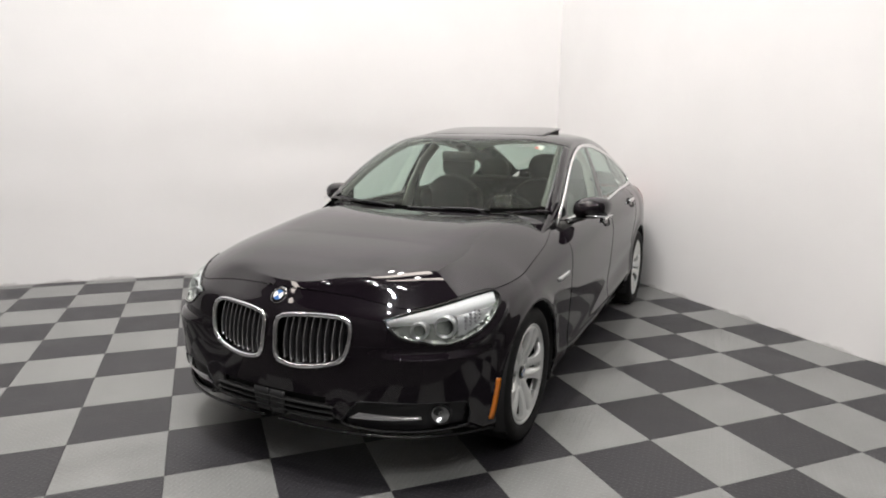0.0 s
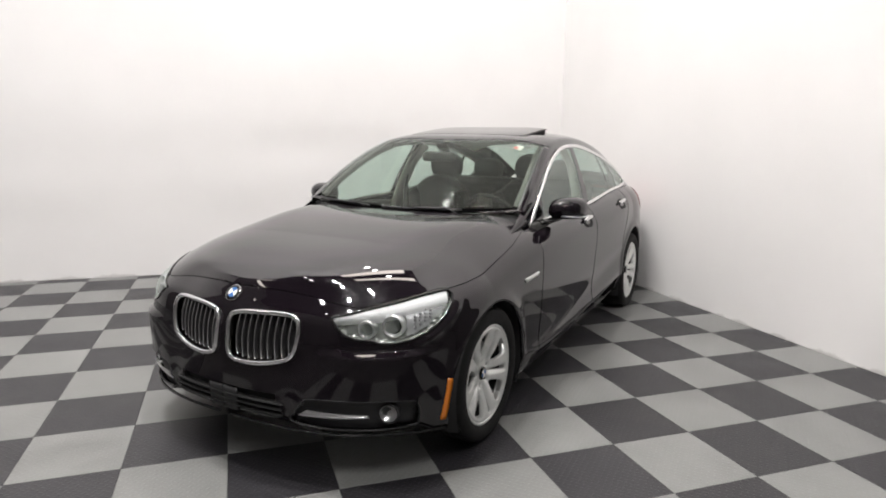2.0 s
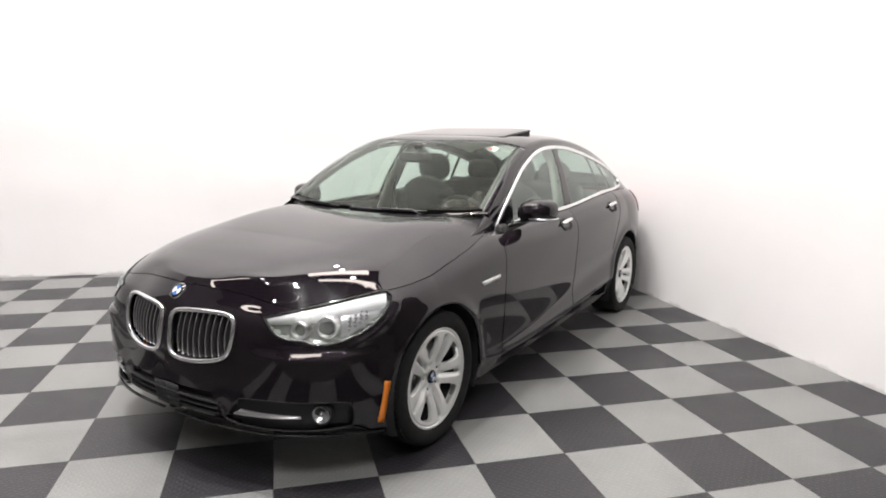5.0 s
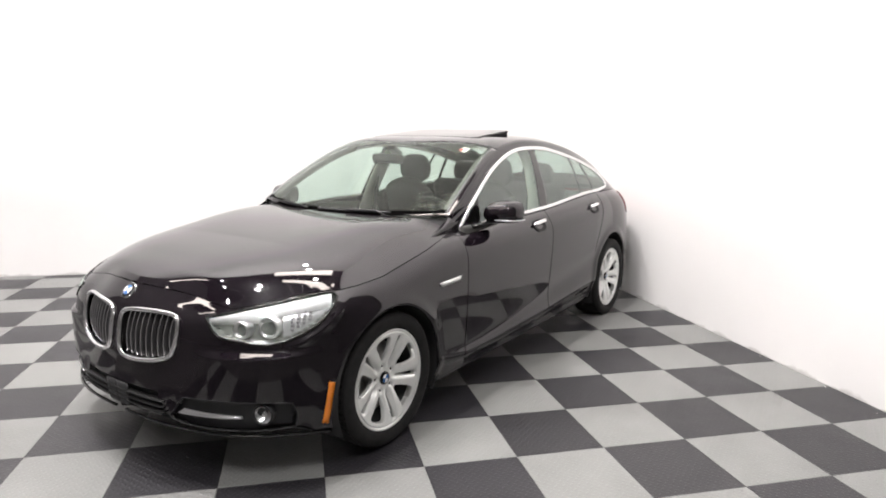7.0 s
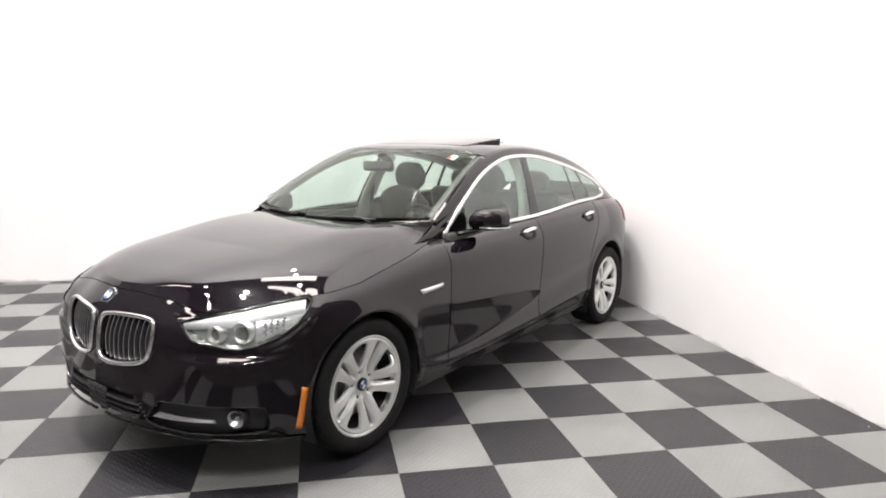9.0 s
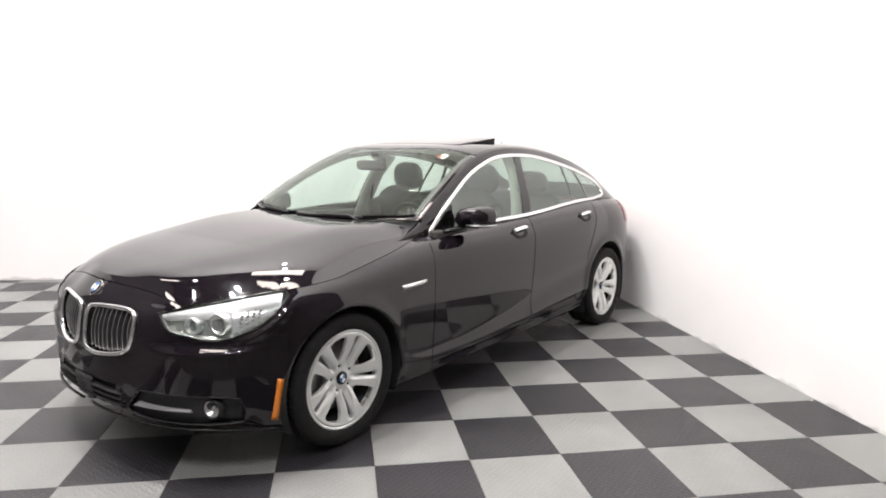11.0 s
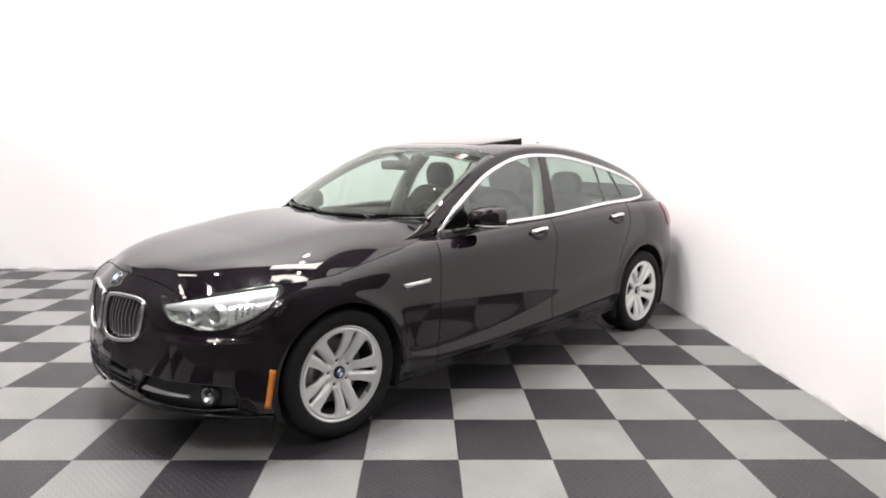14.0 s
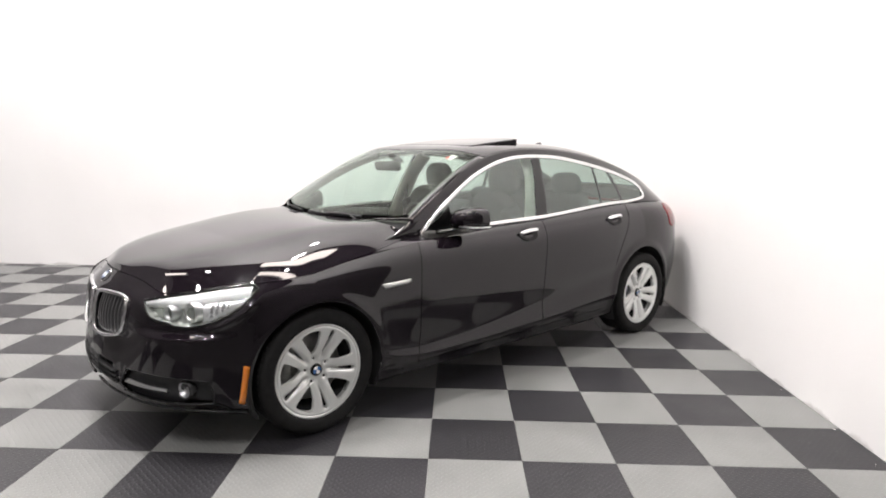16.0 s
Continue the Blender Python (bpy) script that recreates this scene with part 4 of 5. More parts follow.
TYRE_PROFILE = [(0.245, -0.108), (0.268, -0.118), (0.295, -0.124), (0.318, -0.119), (0.330, -0.107), (0.335, -0.090), (0.337, -0.05), (0.337, 0.05),
                (0.335, 0.090), (0.330, 0.107), (0.318, 0.119), (0.297, 0.123), (0.276, 0.121), (0.258, 0.113), (0.246, 0.100)]


def make_wheel():
    w = new("wheel")
    w.empty_display_size = 0.1
    body = lathe(TYRE_PROFILE, 72)
    blocks = []
    for i in range(72):
        a = 2 * math.pi * i / 72
        for y, sgn in ((-0.083, 1), (0.083, -1)):
            m = Matrix.Rotation(-a, 4, "Y") @ Matrix.Translation((0.3345, y, 0)) @ Matrix.Diagonal((0.8, 1, 1, 1)) @ Matrix.Rotation(sgn * 0.25, 4, "X")
            blocks.append(moved(box((0.005, 0.040, 0.021), bevel=0.001, segments=1), m))
    for y in (-0.030, 0.0, 0.030):
        blocks.append(lathe([(0.336, y - 0.011), (0.339, y - 0.009), (0.339, y + 0.009), (0.336, y + 0.011)], 72))
    part("tyre", (*join(body, *blocks), RUBBER), w, "black rubber tyre with worn sidewall")
    ring = lathe([(0.2195, 0.066), (0.222, 0.086), (0.228, 0.096), (0.238, 0.100), (0.244, 0.107), (0.250, 0.109), (0.254, 0.106), (0.255, 0.098), (0.246, 0.088)], 72)
    part("rim", (*ring, ALLOY), w, "silver alloy rim with paired spokes")
    round_turn = PAIR + np.linspace(0, 2 * math.pi, 101)
    face_part("hub", np.repeat(round_turn[:, None], 10, axis=1), np.linspace(0.030, 0.088, 10), w)
    face_part("flange", np.repeat(round_turn[:, None], 5, axis=1), np.linspace(0.226, 0.240, 5), w)
    radii = np.concatenate([np.linspace(0.088, 0.106, 14), np.linspace(0.110, 0.198, 14), np.linspace(0.202, 0.226, 18)])
    inner, outer = np.arcsin(np.interp(radii, SLIT_R, SLIT_W) / radii), radians(36) - np.arcsin(np.interp(radii, WINDOW_R, WINDOW_W) / radii)
    for k in range(5):
        for sgn in (1, -1):
            across = np.linspace(0, 1, 11)[:, None]
            if sgn > 0:
                turns = PAIR + radians(72 * k) + inner[None] + (outer - inner)[None] * across
            else:
                turns = PAIR + radians(72 * k) - outer[None] + (outer - inner)[None] * across
            face_part("spoke", turns, radii, w, ((0, -1), (10, 1)))
    part("hub_cap", (*join(lathe([(0.0, 0.080), (0.030, 0.0795), (0.033, 0.076), (0.034, 0.070)], 32)), GLOSS_BLACK), w)
    for k in range(4):
        arc = [(0.002, 0.0815, 0.002)] + [(0.022 * math.cos(a), 0.0812, 0.022 * math.sin(a)) for a in np.linspace(k * math.pi / 2 + 0.06, (k + 1) * math.pi / 2 - 0.06, 8)]
        part("hub_badge", ([*arc], [tuple(range(len(arc)))[::-1]], BLUE if k % 2 else WHITE), w)
    for k in range(5):
        a = PAIR + radians(72 * k + 36)
        part("lug_bolt", (*moved(lathe([(0.0, 0.067), (0.008, 0.066), (0.009, 0.058), (0.009, 0.040)], 12), Matrix.Translation((0.066 * math.cos(a), 0.0, 0.066 * math.sin(a)))), PLASTIC), w)
    disc = lathe([(0.07, 0.012), (0.175, 0.012), (0.180, 0.0), (0.175, -0.015), (0.07, -0.015)], 48)
    hat = lathe([(0.07, 0.035), (0.085, 0.030), (0.087, -0.01)], 40)
    part("brake_disc", (*join(disc, hat), STEEL), w, "grey steel brake disc")
    bend = [(0.150 * math.cos(a), 0.012, 0.150 * math.sin(a)) for a in np.linspace(radians(-30), radians(28), 15)]
    cal = [tube(bend, 0.03, 12, flat=(0.058, 0.050, (0, 1, 0)))]
    part("brake_caliper", (*join(*cal), CALIPER), w, "grey brake caliper")
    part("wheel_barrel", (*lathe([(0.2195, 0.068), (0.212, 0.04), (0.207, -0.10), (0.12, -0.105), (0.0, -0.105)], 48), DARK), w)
    return w


wheel = make_wheel()
wheel.parent = car
wheel.matrix_basis = pose(0, 0.812, 0.339, 0, -17, 0)
spots = [(-WHEELBASE, 0.832, -22, 0), (0, -0.812, 40, 180), (-WHEELBASE, -0.832, 65, 180)]
for x, y, turn, half in spots:
    w = copy_thing(wheel, pose(x, y, 0.339, 0, 0, half) @ pose(0, 0, 0, 0, turn, 0))


# ---- dark liners in the wheel housings and under the floor ----
def liner(x, s):
    r = (ARCH_R if x > -1 else REAR_ARCH_R) + 0.004
    verts, faces = [], []
    n = 28
    for i in range(n + 1):
        a = math.radians(-25 + 230 * i / n)
        for y, rr in ((0.935, r), (0.90, r + 0.012), (0.50, r + 0.012), (0.48, 0.0)):
            verts.append((x + rr * math.cos(a), s * y, 0.340 + rr * math.sin(a)))
    for i in range(n):
        for j in range(3):
            a = i * 4 + j
            q = (a, a + 1, a + 5, a + 4)
            faces.append(q if s > 0 else q[::-1])
    return verts, faces


for x in (0.0, -WHEELBASE):
    for s in SIDES:
        part("wheel_liner", (*liner(x, s), DARK), car, "black plastic wheel arch liner")
part("underbody", (*box((3.0, 1.0, 0.05), (-1.60, 0, 0.235), 0.01), DARK), car)
part("underbody", (*box((1.9, 1.72, 0.06), (-1.53, 0, 0.215), 0.01), DARK), car)
rim_low = low_body(np.linspace(0.02, 1.25, 26), np.full(26, 0.1))
tray_v = [(x, k * y, z + 0.002) for x, y, z in rim_low for k in (1, 0.5, 0, -0.5, -1)]
tray_f = [(5 * i + j, 5 * i + j + 1, 5 * i + j + 6, 5 * i + j + 5) for i in range(25) for j in range(4)]
part("front_undertray", (tray_v, tray_f, DARK), car, "black plastic tray under the bumper")
part("rear_undertray", (*box((0.5, 1.2, 0.05), (-3.66, 0, 0.32), 0.01), DARK), car)


# ---- points on the lower body ----
shell_points = shell.points()


def on_shell(fa, a, b, ok):
    """Body points whose (fa, height) are (a, b); ok picks the stretch to search. Returns points and outward normals."""
    a, b = np.atleast_1d(np.asarray(a, float)), np.atleast_1d(np.asarray(b, float))
    sel = np.where(ok(shell_points))[0]
    A, B = fa(shell_points[sel]), shell_points[sel, 2]
    near = [sel[np.argmin((A - x) ** 2 + (B - y) ** 2)] for x, y in zip(a, b)]
    q, r = shell.Q[near].copy(), shell.R[near].copy()
    h = 1e-4
    for _ in range(6):
        p, pq, pr = low_body(q, r), low_body(q + h, r), low_body(q, r + h)
        f1, f2 = fa(p) - a, p[:, 2] - b
        a11, a12 = (fa(pq) - fa(p)) / h, (fa(pr) - fa(p)) / h
        a21, a22 = (pq[:, 2] - p[:, 2]) / h, (pr[:, 2] - p[:, 2]) / h
        det = a11 * a22 - a12 * a21
        det = np.where(np.abs(det) < 1e-9, 1e-9, det)
        q = q - np.clip((a22 * f1 - a12 * f2) / det, -0.05, 0.05)
        r = np.clip(r - np.clip((a11 * f2 - a21 * f1) / det, -0.3, 0.3), 0.01, 8.97)
        q = np.clip(q, 0.001, 7.99)
    p, pq, pr = low_body(q, r), low_body(q + h, r), low_body(q, r + h)
    n = np.cross(pq - p, pr - p)
    n /= np.linalg.norm(n, axis=1, keepdims=True) + 1e-12
    n[n[:, 0] + n[:, 1] * 1.5 < 0] *= -1
    return p, n


def by_y(p):
    return p[:, 1]


def by_x(p):
    return p[:, 0]


def front(p):
    return p[:, 0] > 0.30


def flank(p):
    return (p[:, 1] > 0.80) & (p[:, 0] < 0.55)


def mirrored(piece, s):
    v, f = piece
    if s > 0:
        return piece
    return [(x, -y, z) for x, y, z in v], [tuple(reversed(a)) for a in f]


def patch(fa, corners, ok, lift, n=10, m=4, crown=0.0):
    """A raised plate on the body with four corners (a, height), its edge turned in."""
    (a0, b0), (a1, b1), (a2, b2), (a3, b3) = corners
    i, j = np.meshgrid(np.linspace(0, 1, n), np.linspace(0, 1, m), indexing="ij")
    i, j = i.ravel(), j.ravel()
    a = (1 - i) * (1 - j) * a0 + i * (1 - j) * a1 + i * j * a2 + (1 - i) * j * a3
    b = (1 - i) * (1 - j) * b0 + i * (1 - j) * b1 + i * j * b2 + (1 - i) * j * b3
    p, nr = on_shell(fa, a, b, ok)
    p = p + nr * (lift + crown * 4 * j * (1 - j))[:, None]
    k = (np.arange(n - 1)[:, None] * m + np.arange(m - 1)[None]).ravel()
    f = np.stack([k, k + m, k + m + 1, k + 1], axis=1)
    fn = np.cross(p[f[0, 1]] - p[f[0, 0]], p[f[0, 3]] - p[f[0, 0]])
    if fn @ nr[0] < 0:
        f = f[:, ::-1]
    return finish_panel(p, f, 0.0, lift + 0.004)


def turn_to(direction):
    """Rotation taking +y to a direction."""
    return Vector((0, 1, 0)).rotation_difference(Vector(direction)).to_matrix().to_4x4()


# ---- narrow gaps between the panels ----
def gap_line(fa, heights, ok, owner, s, name="door_seam"):
    p, n = on_shell(fa, np.zeros(len(heights)), heights, ok)
    part(name, (*tube([(x, y * s, z) for x, y, z in p + n * 0.0003], 0.0016, 6), SEAM), owner)


for s in SIDES:
    side_ok = lambda p: (p[:, 1] > 0.75) & (p[:, 0] < 0.3)
    gap_line(fender_line, np.linspace(0.275, 0.975, 30), side_ok, doors[s, 0], s)
    gap_line(middle_line, np.linspace(0.285, 1.030, 30), side_ok, doors[s, 1], s)
    gap_line(rear_line, np.linspace(0.62, 1.075, 24), side_ok, doors[s, 1], s)
    us = np.linspace(-0.66, -2.55, 40)
    p, n = on_shell(by_x, us, 0.262 + 0.012 * (-us - 0.6), side_ok)
    part("sill_seam", (*tube([(x, y * s, z) for x, y, z in p - n * 0.0006], 0.0016, 6), SEAM), car)

seam_d = np.linspace(-0.512, 1.03, 130)
seam_p, seam_n = on_shell(diag, seam_d, np.interp(seam_d, SEAM_D, SEAM_Z), lambda p: p[:, 0] > -0.75)
seam_p = (seam_p - seam_n * 0.0006)[seam_p[:, 1] > 0.004]
hood_joint = [(x, -y, z) for x, y, z in seam_p[::-1]] + [tuple(a) for a in seam_p]
part("hood_seam", (*tube(hood_joint, 0.0021, 8), SEAM), car)

# ---- kidney grilles ----
for s in SIDES:
    back_v, back_f = shell.panel(lambda p: kidney_sd(p) < 0.012, gap=0, lip=0, side=s)
    grille = part("radiator_grille", ([(x - 0.07, y, z) for x, y, z in back_v], back_f, DARK), car, "chrome-framed grille with upright slats")
    loop = KIDNEY[::2]
    p, n = on_shell(by_y, loop[:, 0], loop[:, 1], front)
    ups = [Vector((a[0], a[1] * s, a[2])) for a in n]
    ring = [(x, y * s, z) for x, y, z in p + n * 0.004]
    part("grille_frame", (*tube(ring, 0.01, 10, closed=True, flat=(0.021, 0.024, ups)), CHROME), grille, "chrome grille surround")
    for k in range(9):
        y = 0.076 + 0.0325 * k
        zs = KIDNEY[np.abs(KIDNEY[:, 0] - y) < 0.02][:, 1]
        lo, hi = zs[zs < 0.63].mean() + 0.012, zs[zs > 0.66].mean() - 0.006
        hts = np.linspace(lo, hi, 9)
        p, n = on_shell(by_y, np.full(9, y), hts, front)
        verts, faces = [], []
        for i in range(9):
            bow = -0.010 + 0.010 * math.sin(math.pi * i / 8)
            for dy, dx in ((-0.0042, -0.022), (-0.0030, -0.003), (0.0, 0.0), (0.0030, -0.003), (0.0042, -0.022)):
                verts.append((p[i, 0] + bow + dx, (p[i, 1] + dy), p[i, 2]))
        for i in range(8):
            for j in range(4):
                a = i * 5 + j
                faces.append((a, a + 5, a + 6, a + 1)[::-1])
        faces.append((0, 1, 2, 3, 4))
        faces.append((40, 41, 42, 43, 44)[::-1])
        slat = part("slat", (*mirrored((verts, faces), s), SLAT_SIDE), grille, "dark grey slat with a bright front edge")
        slat.data.materials.append(SLAT)
        slat.data.polygons.foreach_set("material_index", [1 if k < 32 and k % 4 in (1, 2) else 0 for k in range(34)])

# ---- lower intakes ----
part("centre_intake", (*whole(shell.panel(lambda p: centre_intake_sd(p) < 0.012, gap=0, lip=0, sink=0.05)), DARK), car, "black lower air intake with slats")
for z in (0.308, 0.333, 0.358):
    ys = np.linspace(-0.005, 0.325, 14)
    p, n = on_shell(by_y, np.abs(ys), np.full(14, z), front)
    line_pts = [(x - 0.010, y, z2) for (x, y, z2) in p]
    full = [(x, -y, z2) for x, y, z2 in line_pts[::-1]] + line_pts[1:]
    part("intake_slat", (*tube(full, 0.006, 8, flat=(0.040, 0.011, (0, 0, 1))), DARK), car)
part("plate_mount", (*whole(patch(by_y, [(0.0, 0.282), (0.082, 0.283), (0.086, 0.390), (0.0, 0.391)], front, 0.004, 8, 5)), PLASTIC), car, "blank black plate mount")
for s in SIDES:
    panel = part("bumper_inset", (*shell.panel(lambda p: side_intake_sd(p) < 0.010, gap=0, lip=0.01, side=s, sink=0.028), PLASTIC), car, "matt black plastic bumper inset")
    p, n = on_shell(by_y, SIDE_INTAKE[::2, 0], SIDE_INTAKE[::2, 1], front)
    ups = [Vector((a[0], a[1] * s, a[2])) for a in n]
    part("inset_frame", (*tube([(x, y * s, z) for x, y, z in p - n * 0.004], 0.008, 8, closed=True, flat=(0.006, 0.012, ups)), PLASTIC), panel)
    strip = patch(by_y, [(0.398, 0.324), (0.684, 0.326), (0.682, 0.330), (0.440, 0.346)], front, -0.010, 18, 5, 0.006)
    part("inset_strip", (*mirrored(strip, s), SATIN), panel, "satin silver trim strip")
    c, n = on_shell(by_y, [0.750], [0.336], front)
    c, n = Vector(c[0]), Vector(n[0])
    face = Vector((0.92, 0.38, 0.0)).normalized()
    m = Matrix.Translation(c - n * 0.016) @ turn_to(face) @ Matrix.Scale(0.86, 4)
    lamp = part("fog_lamp", (*mirrored(moved(lathe([(0.044, -0.03), (0.047, 0.010), (0.050, 0.016), (0.054, 0.010), (0.056, -0.03)], 32), m), s), PLASTIC), car, "round front fog lamp")
    part("reflector", (*mirrored(moved(lathe([(0.0, -0.022), (0.016, -0.018), (0.034, -0.004), (0.044, 0.010)], 32), m), s), SATIN), lamp)
    part("bulb_shield", (*mirrored(moved(lathe([(0.0, 0.004), (0.010, 0.001), (0.012, -0.012)], 20), m), s), CHROME), lamp)
    part("lens", (*mirrored(moved(lathe([(0.0, 0.019), (0.022, 0.0165), (0.040, 0.012), (0.046, 0.006)], 32), m), s), LENS), lamp)
    part("side_marker", (*mirrored(patch(by_x, [(0.420, 0.262), (0.396, 0.257), (0.374, 0.446), (0.399, 0.453)], flank, 0.004, 3, 12), s), ORANGE), car, "amber side marker reflector")
    # lower lip catching the light
    q = np.linspace(0.02, 1.55, 60)
    lip = low_body(q, np.full(60, 1.15))
    lip[:, 2] -= 0.006
    lip[:, 0] += 0.004 * np.clip(1.2 - q, 0, 1)
    part("lower_lip", (*tube([(x, y * s, z) for x, y, z in lip], 0.008, 8, flat=(0.016, 0.012, (0, 0, 1))), GLOSS_BLACK), car)

# ---- headlights ----
def lamp_point(e, z):
    p, n = on_shell(diag, [e], [z], lambda pp: (pp[:, 0] > -0.1) & (pp[:, 1] > 0.3))
    return Vector(p[0]), Vector(n[0])


for s in SIDES:
    lamp = part("headlight", (*mirrored(bucket(shell.panel(lambda p: headlight_sd(p) < 0, gap=0.003, lip=0), (-0.045, -0.035, -0.004)), s), GREY_LAMP), car, "clear headlight with two round projectors")
    part("lens", (*shell.panel(lambda p: headlight_sd(p) < 0, gap=0.001, lip=0, side=s, sink=0.002), LENS), lamp, "clear headlight lens")
    edge = HEADLIGHT
    p, n = on_shell(diag, edge[:, 0], edge[:, 1], lambda pp: (pp[:, 0] > -0.15) & (pp[:, 1] > 0.3))
    ups = [Vector((a[0], a[1] * s, a[2])) for a in n]
    part("seal", (*tube([(x, y * s, z) for x, y, z in p + n * 0.0012], 0.004, 8, closed=True, flat=(0.012, 0.008, ups)), GLOSS_BLACK), lamp)
    # brow along the top edge
    es = np.linspace(-0.135, 0.375, 22)
    zt = np.interp(es, HEADLIGHT[:7, 0], HEADLIGHT[:7, 1])
    rows = []
    for drop, back_by in ((0.004, 0.004), (0.014, 0.010), (0.022, 0.034), (0.024, 0.050)):
        p, n = on_shell(diag, es, zt - drop - 0.018 * np.clip((es + 0.02) / 0.37, 0, 1) * (drop > 0.01), lambda pp: (pp[:, 0] > -0.15) & (pp[:, 1] > 0.3))
        rows.append(p - n * back_by)
    v = np.concatenate(rows)
    f = [(j * 22 + i, (j + 1) * 22 + i, (j + 1) * 22 + i + 1, j * 22 + i + 1) for j in range(3) for i in range(21)]
    part("brow", (*mirrored(([tuple(a) for a in v], f), s), BROW), lamp, "white light strip along the top")
    for e, z, r in ((-0.006, 0.709, 0.033), (0.115, 0.719, 0.043)):
        c, n = lamp_point(e, z)
        axis = (Vector((1, 0.25, 0.02))).normalized()
        m = Matrix.Translation(c - n * 0.045) @ turn_to(axis)
        ring = lathe([(r + 0.006, -0.03), (r + 0.006, 0.010), (r + 0.002, 0.018), (r - 0.004, 0.012), (r - 0.008, 0.0)], 36)
        part("projector_ring", (*mirrored(moved(ring, m), s), SATIN), lamp, "satin chrome projector ring")
        part("projector_bowl", (*mirrored(moved(lathe([(0.0, -0.028), (r * 0.6, -0.024), (r - 0.006, -0.002)], 30), m), s), DARK if r > 0.04 else GREY_CELL), lamp)
        part("projector_lens", (*mirrored(moved(lathe([(0.0, 0.012), (r * 0.35, 0.008), (r * 0.62, -0.004), (r * 0.7, -0.014)], 30), m), s), LENS), lamp)
    part("signal_reflector", (*shell.panel(lambda p: (headlight_sd(p) < -0.010) & (diag(p) > 0.175), gap=0, lip=0, side=s, sink=0.034), WHITE_PLASTIC), lamp, "bright reflector behind the signal cells")
    # turn signal block of small cells
    for a in range(4):
        for b in range(4):
            e, z = 0.212 + 0.026 * a, 0.700 + 0.020 * b + 0.014 * a
            c, n = lamp_point(e, z)
            m = Matrix.Translation(c - n * 0.034) @ turn_to(n)
            part("signal_cell", (*mirrored(moved(box((0.013, 0.012, 0.013), (0, 0, 0), 0.003, 1), m), s), GREY_CELL), lamp)

# ---- hood roundel, fender vents ----
c, n = on_shell(by_y, [0.001], [0.796], front)
c, n = Vector((c[0][0], 0, c[0][2])), Vector((n[0][0], 0, n[0][2])).normalized()
m = Matrix.Translation(c + n * 0.003) @ turn_to(n)
badge = part("badge", (*moved(lathe([(0.0, 0.004), (0.0395, 0.004), (0.0405, 0.002), (0.041, -0.006)], 40), m), CHROME), car, "round enamel badge")
part("badge_ring", (*moved(lathe([(0.026, 0.0055), (0.0375, 0.0055), (0.038, 0.004)], 40), m), GLOSS_BLACK), badge)
for k in range(4):
    arc = [(0.0, 0.0062, 0.0)] + [(0.025 * math.cos(a), 0.0062, 0.025 * math.sin(a)) for a in np.linspace(k * math.pi / 2, (k + 1) * math.pi / 2, 9)]
    part("badge_field", (*moved((arc, [tuple(range(10))[::-1]]), m), BLUE if k % 2 else WHITE), badge)
for s in SIDES:
    vent = part("fender_vent", (*mirrored(patch(by_x, [(-0.396, 0.733), (-0.568, 0.743), (-0.576, 0.768), (-0.380, 0.759)], flank, 0.005, 8, 5, 0.004), s), ALLOY), car, "silver fender vent trim")

# ---- door handles and mirrors ----
for s in SIDES:
    for k, (u0, z0, u1, z1) in enumerate(((-1.503, 0.944, -1.683, 0.958), (-2.503, 0.987, -2.683, 0.998))):
        mu, mz = (u0 + u1) / 2, (z0 + z1) / 2
        p, n = on_shell(by_x, [u0, mu, u1, mu], [z0, mz, z1, mz - 0.012], flank)
        tilt = math.atan2(z1 - z0, -(u1 - u0))
        cup = lathe([(0.0, -0.012), (0.5, -0.004), (0.9, 0.001), (1.0, 0.0015)], 32)
        mm = Matrix.Translation(Vector(p[3]) + Vector(n[3]) * 0.0025 + Vector((0.006, 0, 0))) @ turn_to(n[3]) @ Matrix.Diagonal((0.086, 1, 0.046, 1))
        cup_ob = part("handle_cup", (*mirrored(moved(cup, mm), s), DARK), doors[s, k])
        ts = np.linspace(0, 1, 12)
        bar = [Vector(p[0]).lerp(Vector(p[2]), t) + Vector(n[1]) * (0.010 + 0.020 * math.sin(math.pi * t) ** 0.5) for t in ts]
        part("door_handle", (*mirrored(tube([tuple(b) for b in bar], 0.01, 10, flat=(0.026, 0.020, tuple(n[1]))), s), TRIM), doors[s, k], "chrome-trimmed black door handle")


def mirror_shape():
    """A rounded wedge, blunt ahead, flat behind."""
    verts, faces = [], []
    nx, na = 10, 24
    for i in range(nx + 1):
        t = i / nx
        x = -0.085 + 0.17 * t
        swell = (1 - max(0.0, (t - 0.15) / 0.85) ** 2.4) ** 0.5
        for j in range(na):
            a = 2 * math.pi * j / na
            c, s_ = math.cos(a), math.sin(a)
            y = 0.118 * math.copysign(abs(c) ** 0.75, c) * (0.25 + 0.75 * swell)
            z = 0.068 * math.copysign(abs(s_) ** 0.75, s_) * (0.15 + 0.85 * swell) * (1.0 if s_ > 0 else 0.8)
            verts.append((x, y - 0.030 * t, z + 0.006 * (c)))
    for i in range(nx):
        for j in range(na):
            a, b = i * na + j, i * na + (j + 1) % na
            faces.append((a, b, b + na, a + na))
    faces.append(tuple(nx * na + j for j in range(na)))
    return verts, faces


